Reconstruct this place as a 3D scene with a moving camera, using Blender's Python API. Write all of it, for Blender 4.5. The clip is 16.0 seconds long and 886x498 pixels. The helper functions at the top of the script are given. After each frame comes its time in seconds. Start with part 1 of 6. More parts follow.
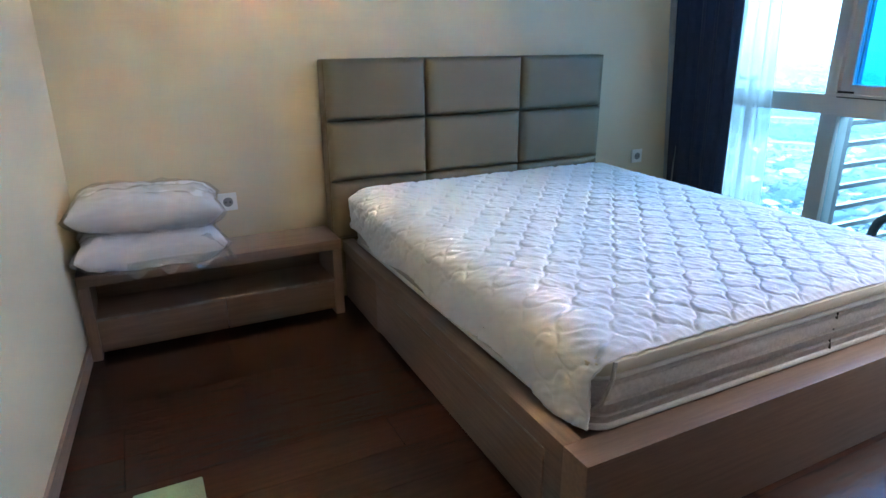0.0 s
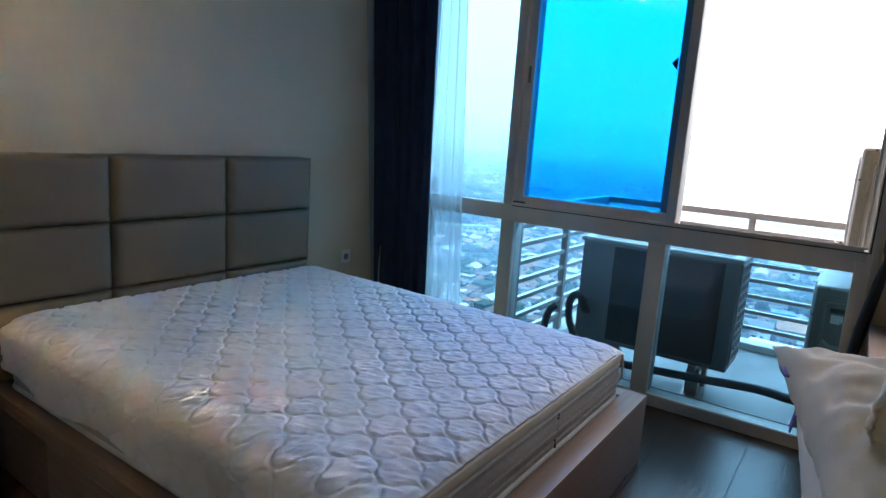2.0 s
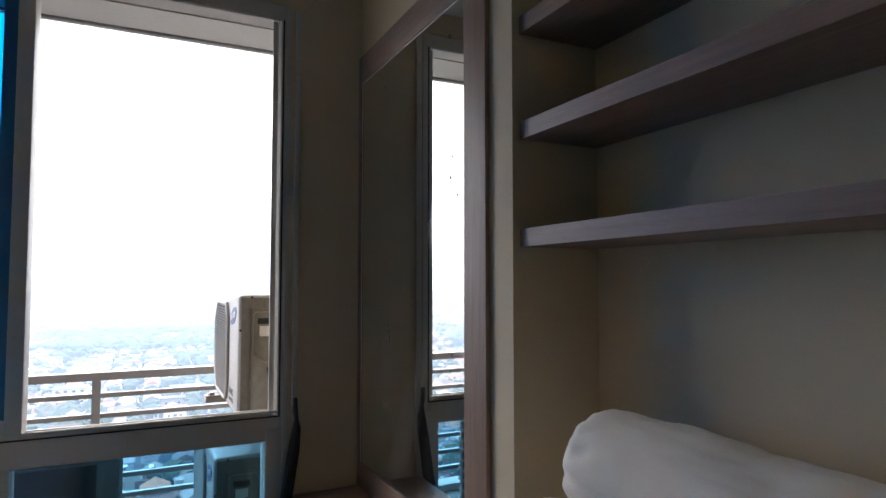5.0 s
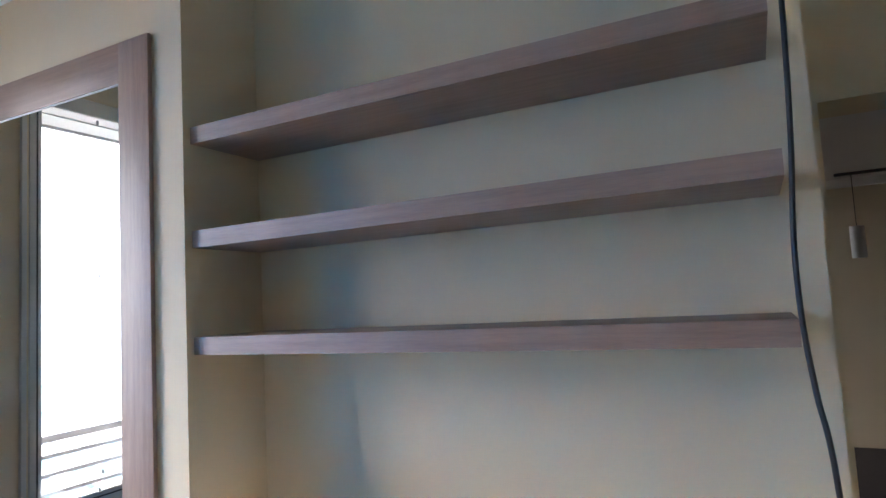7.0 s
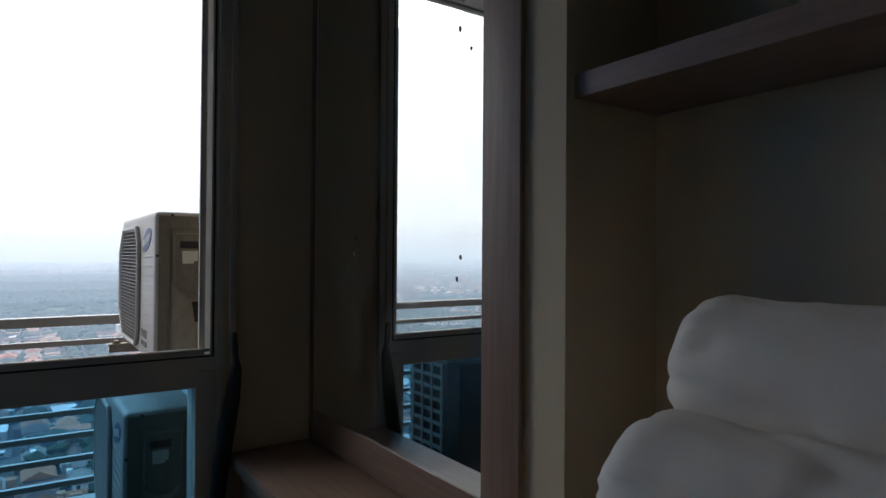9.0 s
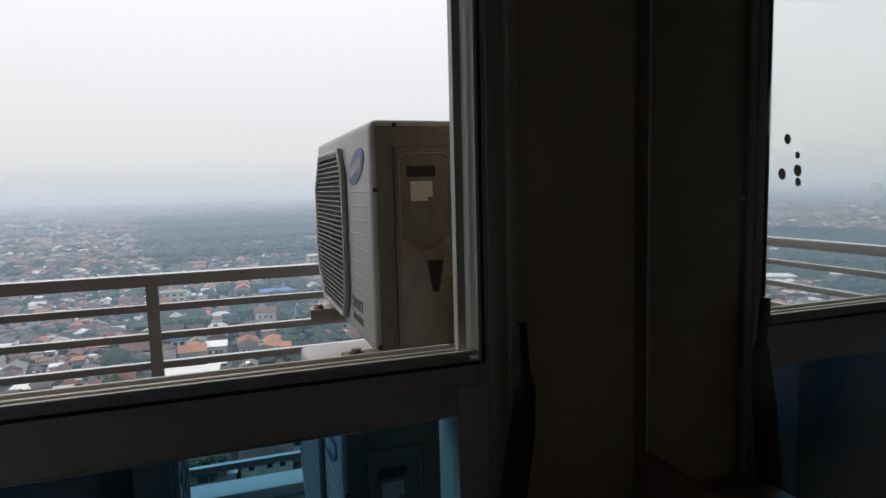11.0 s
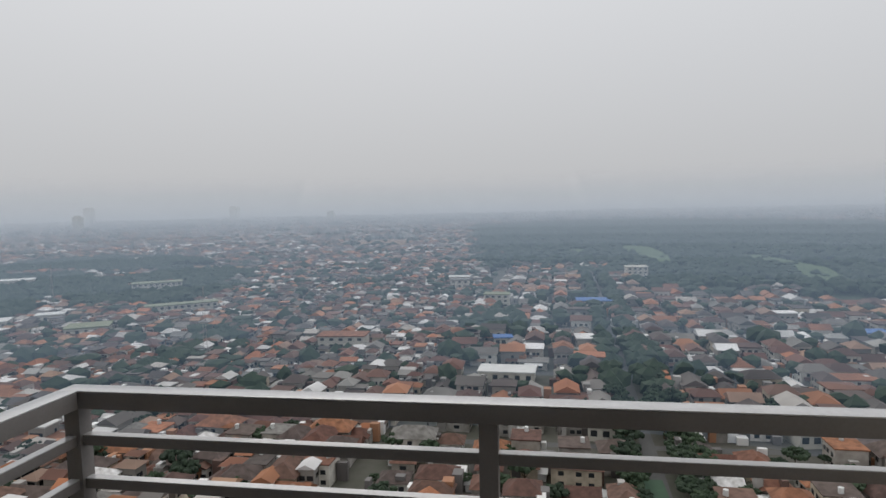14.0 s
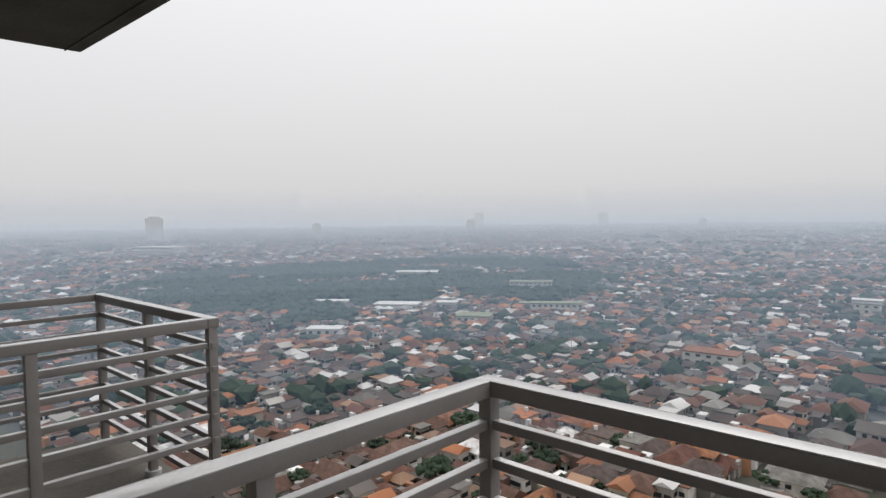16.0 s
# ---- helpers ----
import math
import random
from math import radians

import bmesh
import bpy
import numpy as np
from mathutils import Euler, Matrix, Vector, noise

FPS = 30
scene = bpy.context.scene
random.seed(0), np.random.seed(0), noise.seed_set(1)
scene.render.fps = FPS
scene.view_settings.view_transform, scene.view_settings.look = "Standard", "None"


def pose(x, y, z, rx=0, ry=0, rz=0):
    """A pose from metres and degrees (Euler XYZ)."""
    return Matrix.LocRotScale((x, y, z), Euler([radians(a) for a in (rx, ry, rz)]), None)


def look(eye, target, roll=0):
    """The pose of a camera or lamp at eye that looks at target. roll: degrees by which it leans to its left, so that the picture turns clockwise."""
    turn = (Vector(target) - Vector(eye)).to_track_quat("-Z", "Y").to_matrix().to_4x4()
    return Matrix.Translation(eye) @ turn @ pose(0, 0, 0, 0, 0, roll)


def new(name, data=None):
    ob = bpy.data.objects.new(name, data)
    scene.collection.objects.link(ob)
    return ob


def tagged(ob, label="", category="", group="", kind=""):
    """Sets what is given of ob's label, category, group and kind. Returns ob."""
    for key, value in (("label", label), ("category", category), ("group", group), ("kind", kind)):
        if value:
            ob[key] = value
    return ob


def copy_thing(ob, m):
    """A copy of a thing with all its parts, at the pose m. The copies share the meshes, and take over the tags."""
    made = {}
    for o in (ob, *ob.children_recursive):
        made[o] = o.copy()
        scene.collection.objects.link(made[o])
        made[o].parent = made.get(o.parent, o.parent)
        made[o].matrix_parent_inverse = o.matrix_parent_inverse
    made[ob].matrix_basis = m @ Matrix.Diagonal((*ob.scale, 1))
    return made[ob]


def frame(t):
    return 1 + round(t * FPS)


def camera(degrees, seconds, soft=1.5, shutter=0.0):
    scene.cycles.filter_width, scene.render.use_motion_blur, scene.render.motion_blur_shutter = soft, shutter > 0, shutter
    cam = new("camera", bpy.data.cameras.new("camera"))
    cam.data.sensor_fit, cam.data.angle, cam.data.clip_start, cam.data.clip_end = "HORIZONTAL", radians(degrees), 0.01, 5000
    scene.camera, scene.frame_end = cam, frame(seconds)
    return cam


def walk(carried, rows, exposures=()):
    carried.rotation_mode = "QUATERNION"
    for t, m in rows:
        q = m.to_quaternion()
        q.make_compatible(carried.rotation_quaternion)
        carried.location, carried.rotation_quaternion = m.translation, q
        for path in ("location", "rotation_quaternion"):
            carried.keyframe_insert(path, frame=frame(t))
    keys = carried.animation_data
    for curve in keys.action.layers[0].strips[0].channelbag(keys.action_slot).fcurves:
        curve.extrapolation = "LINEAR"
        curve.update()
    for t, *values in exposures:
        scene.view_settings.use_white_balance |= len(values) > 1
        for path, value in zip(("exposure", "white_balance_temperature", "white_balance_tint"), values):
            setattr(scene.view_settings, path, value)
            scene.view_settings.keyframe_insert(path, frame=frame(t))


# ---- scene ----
cam = camera(71.5, 16.0)
PATH = [
    (0, (-3.146, -2.865, 1.216), (-2.303, -1.168, 0.575), -0.3),
    (0.5, (-3.158, -2.812, 1.235), (-2.162, -1.197, 0.601), 1.4),
    (1, (-3.191, -2.73, 1.283), (-1.941, -1.281, 0.7), 2.8),
    (1.5, (-3.186, -2.686, 1.297), (-1.706, -1.432, 0.81), 3.8),
    (2, (-3.137, -2.602, 1.302), (-1.51, -1.496, 0.945), 4.0),
    (2.5, (-3.059, -2.476, 1.321), (-1.299, -1.553, 1.095), 3.6),
    (3, (-2.966, -2.39, 1.327), (-1.09, -1.714, 1.164), 3.0),
    (3.5, (-2.855, -2.273, 1.333), (-0.887, -1.925, 1.256), 1.9),
    (4, (-2.712, -2.189, 1.371), (-0.715, -2.285, 1.322), 1.1),
    (4.5, (-2.509, -2.191, 1.412), (-0.567, -2.666, 1.441), 0.8),
    (5, (-2.371, -2.167, 1.449), (-0.578, -3.047, 1.553), -0.0),
    (5.2, (-2.366, -2.123, 1.473), (-0.682, -3.194, 1.605), -0.7),
    (7.3, (-2.348, -1.911, 1.633), (-1.468, -3.7, 1.8), -3.1),
    (7.5, (-2.302, -1.907, 1.622), (-1.381, -3.675, 1.778), -2.7),
    (8, (-2.142, -1.993, 1.513), (-0.876, -3.529, 1.712), -2.0),
    (8.5, (-1.978, -2.111, 1.316), (-0.442, -3.376, 1.514), -1.5),
    (8.7, (-1.957, -2.135, 1.254), (-0.368, -3.344, 1.367), -0.6),
    (10.8, (-1.054, -2.243, 1.234), (0.782, -3.011, 1.036), -1.6),
    (11, (-0.948, -2.244, 1.242), (0.93, -2.903, 1.041), -1.4),
    (11.5, (-0.673, -2.208, 1.269), (1.275, -2.616, 1.078), -1.5),
    (12, (-0.439, -2.188, 1.289), (1.544, -2.355, 1.09), -1.2),
    (12.5, (-0.193, -2.199, 1.331), (1.79, -2.019, 1.142), -1.6),
    (13, (0.013, -2.207, 1.359), (1.98, -1.899, 1.168), -1.5),
    (13.5, (0.193, -2.139, 1.37), (2.159, -1.819, 1.189), -1.2),
    (14, (0.306, -2.094, 1.383), (2.271, -1.757, 1.237), -1.3),
    (14.5, (0.362, -2.104, 1.394), (2.306, -1.654, 1.265), -1.2),
    (15, (0.35, -2.096, 1.402), (2.216, -1.385, 1.283), -1.1),
    (15.5, (0.277, -2.078, 1.423), (1.967, -1.014, 1.318), -1.2),
    (16, (0.288, -2.007, 1.405), (1.75, -0.647, 1.3), -0.7),
]

# brightness of the picture on the way: seconds, stops, kelvin, tint
EXPOSURES = [
    (0.0, 3.8, 6400, 16), (0.5, 3.05, 6250, 14), (1.0, 2.4, 6000, 11), (1.5, 2.3, 6050, 11), (2.0, 2.55, 6250, 16), (2.5, 2.55, 6300, 21), (3.5, 2.85, 6450, 26), (4.0, 2.7, 6350, 26), (4.5, 2.4, 6200, 23), (5.0, 2.05, 6300, 14), (7.3, 4.15, 5850, 14), (7.5, 4.15, 5850, 14), (8.0, 1.55, 5900, 11), (8.5, 1.2, 5800, 11), (8.7, 0.95, 5950, 10), (10.8, 0.02, 6350, 10), (11.5, 0.05, 6550, 11), (12.5, -0.18, 6300, 10), (13.0, -0.42, 6350, 10), (14.0, -0.5, 6400, 10), (15.0, -0.62, 6500, 11), (16.0, -0.15, 6550, 11),
]
LAMP_W = 6.0
# haze as nested glowing shells: radius, opacity, glow colour
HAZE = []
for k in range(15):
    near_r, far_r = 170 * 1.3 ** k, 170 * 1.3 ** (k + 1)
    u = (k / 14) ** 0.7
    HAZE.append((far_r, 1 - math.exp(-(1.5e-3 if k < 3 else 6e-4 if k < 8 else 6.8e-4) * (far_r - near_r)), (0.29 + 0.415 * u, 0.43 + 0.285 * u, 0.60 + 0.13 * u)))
walk(cam, [(t, look(e, g, r)) for t, e, g, r in PATH], EXPOSURES)

# ---- world, sun, lamps ----
SKY = 1.0
world = bpy.data.worlds.new("overcast_sky")
scene.world = world
world.use_nodes = True
wn, wl = world.node_tree.nodes, world.node_tree.links
wn.clear()
w_out, w_bg = wn.new("ShaderNodeOutputWorld"), wn.new("ShaderNodeBackground")
w_sky, w_mix = wn.new("ShaderNodeTexSky"), wn.new("ShaderNodeMix")
w_sky.sky_type, w_sky.sun_disc = "NISHITA", False
w_sky.sun_elevation, w_sky.sun_rotation = radians(45), radians(65)
w_sky.dust_density, w_sky.air_density = 6.0, 1.0
w_mix.data_type = "RGBA"
w_mix.inputs["Factor"].default_value = 0.97
w_bg.inputs["Strength"].default_value = 0.1 * SKY
w_tc, w_sep, w_ramp = wn.new("ShaderNodeTexCoord"), wn.new("ShaderNodeSeparateXYZ"), wn.new("ShaderNodeValToRGB")
wl.new(w_tc.outputs["Generated"], w_sep.inputs[0])
wl.new(w_sep.outputs["Z"], w_ramp.inputs["Fac"])
w_ramp.color_ramp.elements[0].position, w_ramp.color_ramp.elements[1].position = 0.0, 0.4
w_ramp.color_ramp.elements[0].color, w_ramp.color_ramp.elements[1].color = (0.72, 0.725, 0.735, 1), (1.04, 1.05, 1.07, 1)
w_top = w_ramp.color_ramp.elements.new(1.0)
w_top.color = (1.6, 1.6, 1.6, 1)
w_scale = wn.new("ShaderNodeVectorMath")
w_scale.operation = "SCALE"
w_scale.inputs["Scale"].default_value = 10.0
wl.new(w_ramp.outputs["Color"], w_scale.inputs[0])
wl.new(w_scale.outputs["Vector"], w_mix.inputs["B"])
wl.new(w_sky.outputs["Color"], w_mix.inputs["A"])
wl.new(w_mix.outputs["Result"], w_bg.inputs["Color"])
wl.new(w_bg.outputs["Background"], w_out.inputs["Surface"])

scene.cycles.transparent_max_bounces = 32
scene.cycles.caustics_reflective = False

sun = new("sun", bpy.data.lights.new("sun", "SUN"))
sun.data.energy, sun.data.angle, sun.data.color = 0.85, radians(50), (1.0, 0.96, 0.9)
sun.matrix_world = look((60, 28, 66), (0, 0, 0))

downlight_lamp = new("downlight_lamp", bpy.data.lights.new("downlight_lamp", "SPOT"))
downlight_lamp.data.energy, downlight_lamp.data.color = LAMP_W, (1.0, 0.72, 0.45)
downlight_lamp.data.spot_size, downlight_lamp.data.spot_blend = radians(150), 0.9
downlight_lamp.data.shadow_soft_size = 0.04
downlight_lamp.matrix_world = look((-2.45, -0.69, 2.57), (-2.45, -0.69, 0))

# ---- helpers for meshes and materials ----


def box(bm, x0, y0, z0, x1, y1, z1, bevel=0.0, segments=2):
    r = bmesh.ops.create_cube(bm, size=1.0)
    vs = r["verts"]
    for v in vs:
        v.co = Vector((x0 + (v.co.x + 0.5) * (x1 - x0), y0 + (v.co.y + 0.5) * (y1 - y0), z0 + (v.co.z + 0.5) * (z1 - z0)))
    if bevel > 0:
        es = list({e for v in vs for e in v.link_edges})
        bmesh.ops.bevel(bm, geom=es, offset=bevel, segments=segments, profile=0.6, affect="EDGES")
    return bm


def boxes(*specs, bevel=0.0):
    bm = bmesh.new()
    for s in specs:
        box(bm, *s, bevel=bevel)
    return bm


def tube(bm, pts, radius, sides=8, closed=False):
    pts = [Vector(p) for p in pts]
    rings = []
    n = len(pts)
    side = None
    for i, p in enumerate(pts):
        a, b = pts[max(i - 1, 0)], pts[min(i + 1, n - 1)]
        d = (b - a).normalized()
        ref = side if side is not None else (Vector((0, 0, 1)) if abs(d.z) < 0.9 else Vector((1, 0, 0)))
        u = d.cross(ref).normalized()
        w = u.cross(d).normalized()
        side = w
        r = radius[i] if isinstance(radius, (list, tuple)) else radius
        rings.append([bm.verts.new(p + (u * math.cos(2 * math.pi * k / sides) + w * math.sin(2 * math.pi * k / sides)) * r) for k in range(sides)])
    for i in range(n - 1):
        for k in range(sides):
            bm.faces.new((rings[i][k], rings[i][(k + 1) % sides], rings[i + 1][(k + 1) % sides], rings[i + 1][k]))
    bm.faces.new(rings[0][::-1])
    bm.faces.new(rings[-1])
    return bm


def cyl(bm, c, axis, r, length, sides=16):
    a = Vector(axis).normalized()
    return tube(bm, [Vector(c), Vector(c) + a * length], r, sides)


def bend(pts, n=6):
    """Smooth line through the points."""
    pts = [Vector(p) for p in pts]
    out = []
    for i in range(len(pts) - 1):
        p0, p1, p2, p3 = pts[max(i - 1, 0)], pts[i], pts[i + 1], pts[min(i + 2, len(pts) - 1)]
        for k in range(n):
            t = k / n
            out.append(0.5 * (2 * p1 + (p2 - p0) * t + (2 * p0 - 5 * p1 + 4 * p2 - p3) * t * t + (3 * p1 - p0 - 3 * p2 + p3) * t ** 3))
    return out + [pts[-1]]


def smooth_mesh(me, angle=40):
    for p in me.polygons:
        p.use_smooth = True
    me.set_sharp_from_angle(angle=radians(angle))


def part(name, bm, material, parent=None, label="", smooth=40):
    bmesh.ops.recalc_face_normals(bm, faces=bm.faces[:])
    me = bpy.data.meshes.new(name)
    bm.to_mesh(me)
    bm.free()
    if smooth:
        smooth_mesh(me, smooth)
    me.materials.append(material)
    ob = new(name, me)
    if parent is not None:
        ob.parent = parent
    if label:
        tagged(ob, label)
    return ob


def thing(name, label, category, group="", at=(0, 0, 0)):
    ob = new(name)
    ob.empty_display_size = 0.1
    ob.location = at
    return tagged(ob, label, category, group)


def structure(name, bm, material, label, category="wall", smooth=0):
    return tagged(part(name, bm, material, None, "", smooth), label, category, "", "structure")


def mat(name, color, rough=0.6, metal=0.0, var=0.12, scale=6.0, fine=90.0, bump=0.05, stretch=(1, 1, 1), color2=None, spec=0.5, per_object=0.0, coat=0.0):
    m = bpy.data.materials.new(name)
    m.use_nodes = True
    n, l = m.node_tree.nodes, m.node_tree.links
    b = n["Principled BSDF"]
    tc, mp = n.new("ShaderNodeTexCoord"), n.new("ShaderNodeMapping")
    mp.inputs["Scale"].default_value = stretch
    l.new(tc.outputs["Object"], mp.inputs["Vector"])
    big, small = n.new("ShaderNodeTexNoise"), n.new("ShaderNodeTexNoise")
    big.inputs["Scale"].default_value, small.inputs["Scale"].default_value = scale, fine
    big.inputs["Detail"].default_value, small.inputs["Detail"].default_value = 5, 3
    l.new(mp.outputs["Vector"], big.inputs["Vector"])
    l.new(mp.outputs["Vector"], small.inputs["Vector"])
    c2 = color2 or tuple(c * (1 - var * 2) for c in color)
    add = n.new("ShaderNodeMath")
    add.operation = "MULTIPLY_ADD"
    add.inputs[1].default_value, add.inputs[2].default_value = 0.35, 0.0
    l.new(small.outputs["Fac"], add.inputs[0])
    s = n.new("ShaderNodeMath")
    s.operation = "MULTIPLY_ADD"
    s.inputs[1].default_value = 0.65
    l.new(big.outputs["Fac"], s.inputs[0])
    l.new(add.outputs[0], s.inputs[2])
    fac = s.outputs[0]
    if per_object:
        oi, p = n.new("ShaderNodeObjectInfo"), n.new("ShaderNodeMath")
        p.operation = "MULTIPLY_ADD"
        p.inputs[1].default_value = per_object
        l.new(oi.outputs["Random"], p.inputs[0])
        l.new(fac, p.inputs[2])
        q = n.new("ShaderNodeMath")
        q.operation = "SUBTRACT"
        q.inputs[1].default_value = per_object / 2
        l.new(p.outputs[0], q.inputs[0])
        fac = q.outputs[0]
    ramp = n.new("ShaderNodeValToRGB")
    ramp.color_ramp.elements[0].position, ramp.color_ramp.elements[1].position = 0.3, 0.7
    ramp.color_ramp.elements[0].color, ramp.color_ramp.elements[1].color = (*c2, 1), (*color, 1)
    l.new(fac, ramp.inputs["Fac"])
    l.new(ramp.outputs["Color"], b.inputs["Base Color"])
    b.inputs["Roughness"].default_value, b.inputs["Metallic"].default_value = rough, metal
    b.inputs["Specular IOR Level"].default_value = spec
    b.inputs["Coat Weight"].default_value = coat
    if bump:
        bp = n.new("ShaderNodeBump")
        bp.inputs["Strength"].default_value, bp.inputs["Distance"].default_value = bump, 0.01
        l.new(small.outputs["Fac"], bp.inputs["Height"])
        l.new(bp.outputs["Normal"], b.inputs["Normal"])
    return m


def see_through(name, tint, gloss=0.06, rough=0.02, cloud=0.0):
    m = bpy.data.materials.new(name)
    m.use_nodes = True
    n, l = m.node_tree.nodes, m.node_tree.links
    n.clear()
    out, tr, gl, mx = n.new("ShaderNodeOutputMaterial"), n.new("ShaderNodeBsdfTransparent"), n.new("ShaderNodeBsdfGlossy"), n.new("ShaderNodeMixShader")
    tr.inputs["Color"].default_value = (*tint, 1)
    gl.inputs["Roughness"].default_value = rough
    lw, power, mul = n.new("ShaderNodeLayerWeight"), n.new("ShaderNodeMath"), n.new("ShaderNodeMath")
    lw.inputs["Blend"].default_value = 0.5
    power.operation, power.inputs[1].default_value = "POWER", 4.0
    mul.operation = "MULTIPLY_ADD"
    mul.inputs[1].default_value, mul.inputs[2].default_value = 0.6, gloss
    l.new(lw.outputs["Facing"], power.inputs[0])
    l.new(power.outputs[0], mul.inputs[0])
    l.new(mul.outputs[0], mx.inputs["Fac"])
    l.new(tr.outputs[0], mx.inputs[1])
    l.new(gl.outputs[0], mx.inputs[2])
    last = mx.outputs[0]
    if cloud:
        df, mx2, nz = n.new("ShaderNodeBsdfDiffuse"), n.new("ShaderNodeMixShader"), n.new("ShaderNodeTexNoise")
        df.inputs["Color"].default_value = (0.85, 0.87, 0.9, 1)
        nz.inputs["Scale"].default_value = 14
        mm = n.new("ShaderNodeMath")
        mm.operation = "MULTIPLY"
        mm.inputs[1].default_value = cloud * 2
        l.new(nz.outputs["Fac"], mm.inputs[0])
        l.new(mm.outputs[0], mx2.inputs["Fac"])
        l.new(last, mx2.inputs[1])
        l.new(df.outputs[0], mx2.inputs[2])
        last = mx2.outputs[0]
    l.new(last, out.inputs["Surface"])
    return m


def sheer_mat(name, color, open_part):
    m = bpy.data.materials.new(name)
    m.use_nodes = True
    n, l = m.node_tree.nodes, m.node_tree.links
    n.clear()
    out, tr, tl, df = n.new("ShaderNodeOutputMaterial"), n.new("ShaderNodeBsdfTransparent"), n.new("ShaderNodeBsdfTranslucent"), n.new("ShaderNodeBsdfDiffuse")
    a, b = n.new("ShaderNodeMixShader"), n.new("ShaderNodeMixShader")
    wv = n.new("ShaderNodeTexNoise")
    wv.inputs["Scale"].default_value = 160
    tl.inputs["Color"].default_value = df.inputs["Color"].default_value = (*color, 1)
    a.inputs["Fac"].default_value = 0.6
    mm = n.new("ShaderNodeMath")
    mm.operation = "MULTIPLY_ADD"
    mm.inputs[1].default_value, mm.inputs[2].default_value = 0.3, 1 - open_part - 0.15
    l.new(wv.outputs["Fac"], mm.inputs[0])
    l.new(df.outputs[0], a.inputs[1])
    l.new(tl.outputs[0], a.inputs[2])
    l.new(mm.outputs[0], b.inputs["Fac"])
    l.new(tr.outputs[0], b.inputs[1])
    l.new(a.outputs[0], b.inputs[2])
    l.new(b.outputs[0], out.inputs["Surface"])
    return m


def ramp_mat(name, colors, rough=0.8, island=False, grain=0.0, grain_scale=3.0):
    """One of several colours for each object, or for each loose piece of a joined mesh."""
    m = bpy.data.materials.new(name)
    m.use_nodes = True
    n, l = m.node_tree.nodes, m.node_tree.links
    b = n["Principled BSDF"]
    src = n.new("ShaderNodeNewGeometry").outputs["Random Per Island"] if island else n.new("ShaderNodeObjectInfo").outputs["Random"]
    ramp = n.new("ShaderNodeValToRGB")
    ramp.color_ramp.interpolation = "CONSTANT"
    el = ramp.color_ramp.elements
    while len(el) < len(colors):
        el.new(0.5)
    for i, c in enumerate(colors):
        el[i].position = i / len(colors)
        el[i].color = (*c, 1)
    l.new(src, ramp.inputs["Fac"])
    tc, nz, mx = n.new("ShaderNodeTexCoord"), n.new("ShaderNodeTexNoise"), n.new("ShaderNodeMix")
    nz.inputs["Scale"].default_value, nz.inputs["Detail"].default_value = grain_scale, 6
    l.new(tc.outputs["Object"], nz.inputs["Vector"])
    mx.data_type, mx.blend_type = "RGBA", "MULTIPLY"
    mx.inputs["Factor"].default_value = grain
    g = n.new("ShaderNodeValToRGB")
    g.color_ramp.elements[0].position, g.color_ramp.elements[1].position = 0.3, 0.65
    g.color_ramp.elements[0].color, g.color_ramp.elements[1].color = (0.35, 0.33, 0.3, 1), (1.1, 1.1, 1.1, 1)
    l.new(nz.outputs["Fac"], g.inputs["Fac"])
    l.new(ramp.outputs["Color"], mx.inputs["A"])
    l.new(g.outputs["Color"], mx.inputs["B"])
    l.new(mx.outputs["Result"], b.inputs["Base Color"])
    b.inputs["Roughness"].default_value = rough
    return m


# ---- materials ----
M_WALL = mat("cream_wall_paint", (0.62, 0.51, 0.345), 0.75, var=0.02, scale=1.5, fine=160, bump=0.04)
M_CEIL = mat("white_ceiling_paint", (0.66, 0.64, 0.60), 0.8, var=0.02, scale=1.5, fine=120, bump=0.03)
M_FLOOR = mat("dark_brown_laminate", (0.050, 0.017, 0.0085), 0.27, scale=3.0, fine=26, stretch=(1.2, 18, 4), color2=(0.032, 0.0115, 0.006), bump=0.05, per_object=0.3)
M_FLOOR.node_tree.nodes["Principled BSDF"].inputs["Specular IOR Level"].default_value = 0.28
M_GAP = mat("dark_floor_joint", (0.02, 0.012, 0.01), 0.9)
M_WOOD = mat("grey_brown_oak_laminate", (0.32, 0.212, 0.156), 0.45, scale=4.0, fine=30, stretch=(1.2, 20, 20), color2=(0.215, 0.138, 0.102), bump=0.04)
M_WOODV = mat("grey_brown_oak_laminate_upright", (0.32, 0.212, 0.156), 0.45, scale=4.0, fine=30, stretch=(20, 20, 1.2), color2=(0.215, 0.138, 0.102), bump=0.04)
M_WOODY = mat("grey_brown_oak_laminate_side", (0.29, 0.195, 0.143), 0.45, scale=4.0, fine=30, stretch=(20, 1.2, 20), color2=(0.18, 0.115, 0.083), bump=0.04)
M_HEAD = mat("taupe_faux_leather", (0.178, 0.133, 0.069), 0.5, var=0.06, scale=5, fine=220, bump=0.12)
M_SEAM = mat("dark_seam", (0.05, 0.04, 0.03), 0.8)
M_PAD = mat("white_quilted_cotton", (0.87, 0.87, 0.89), 0.9, var=0.02, scale=12, fine=260, bump=0.08)
M_CREAM = mat("cream_topper_edge", (0.78, 0.72, 0.60), 0.9, var=0.04, scale=12, fine=200, bump=0.08)
M_MATT = mat("grey_mattress_mesh", (0.60, 0.56, 0.535), 0.8, scale=90, fine=420, color2=(0.42, 0.39, 0.37), bump=0.35)
M_PIPE = mat("white_piping", (0.78, 0.77, 0.74), 0.7, var=0.04, scale=60, fine=400, bump=0.2)
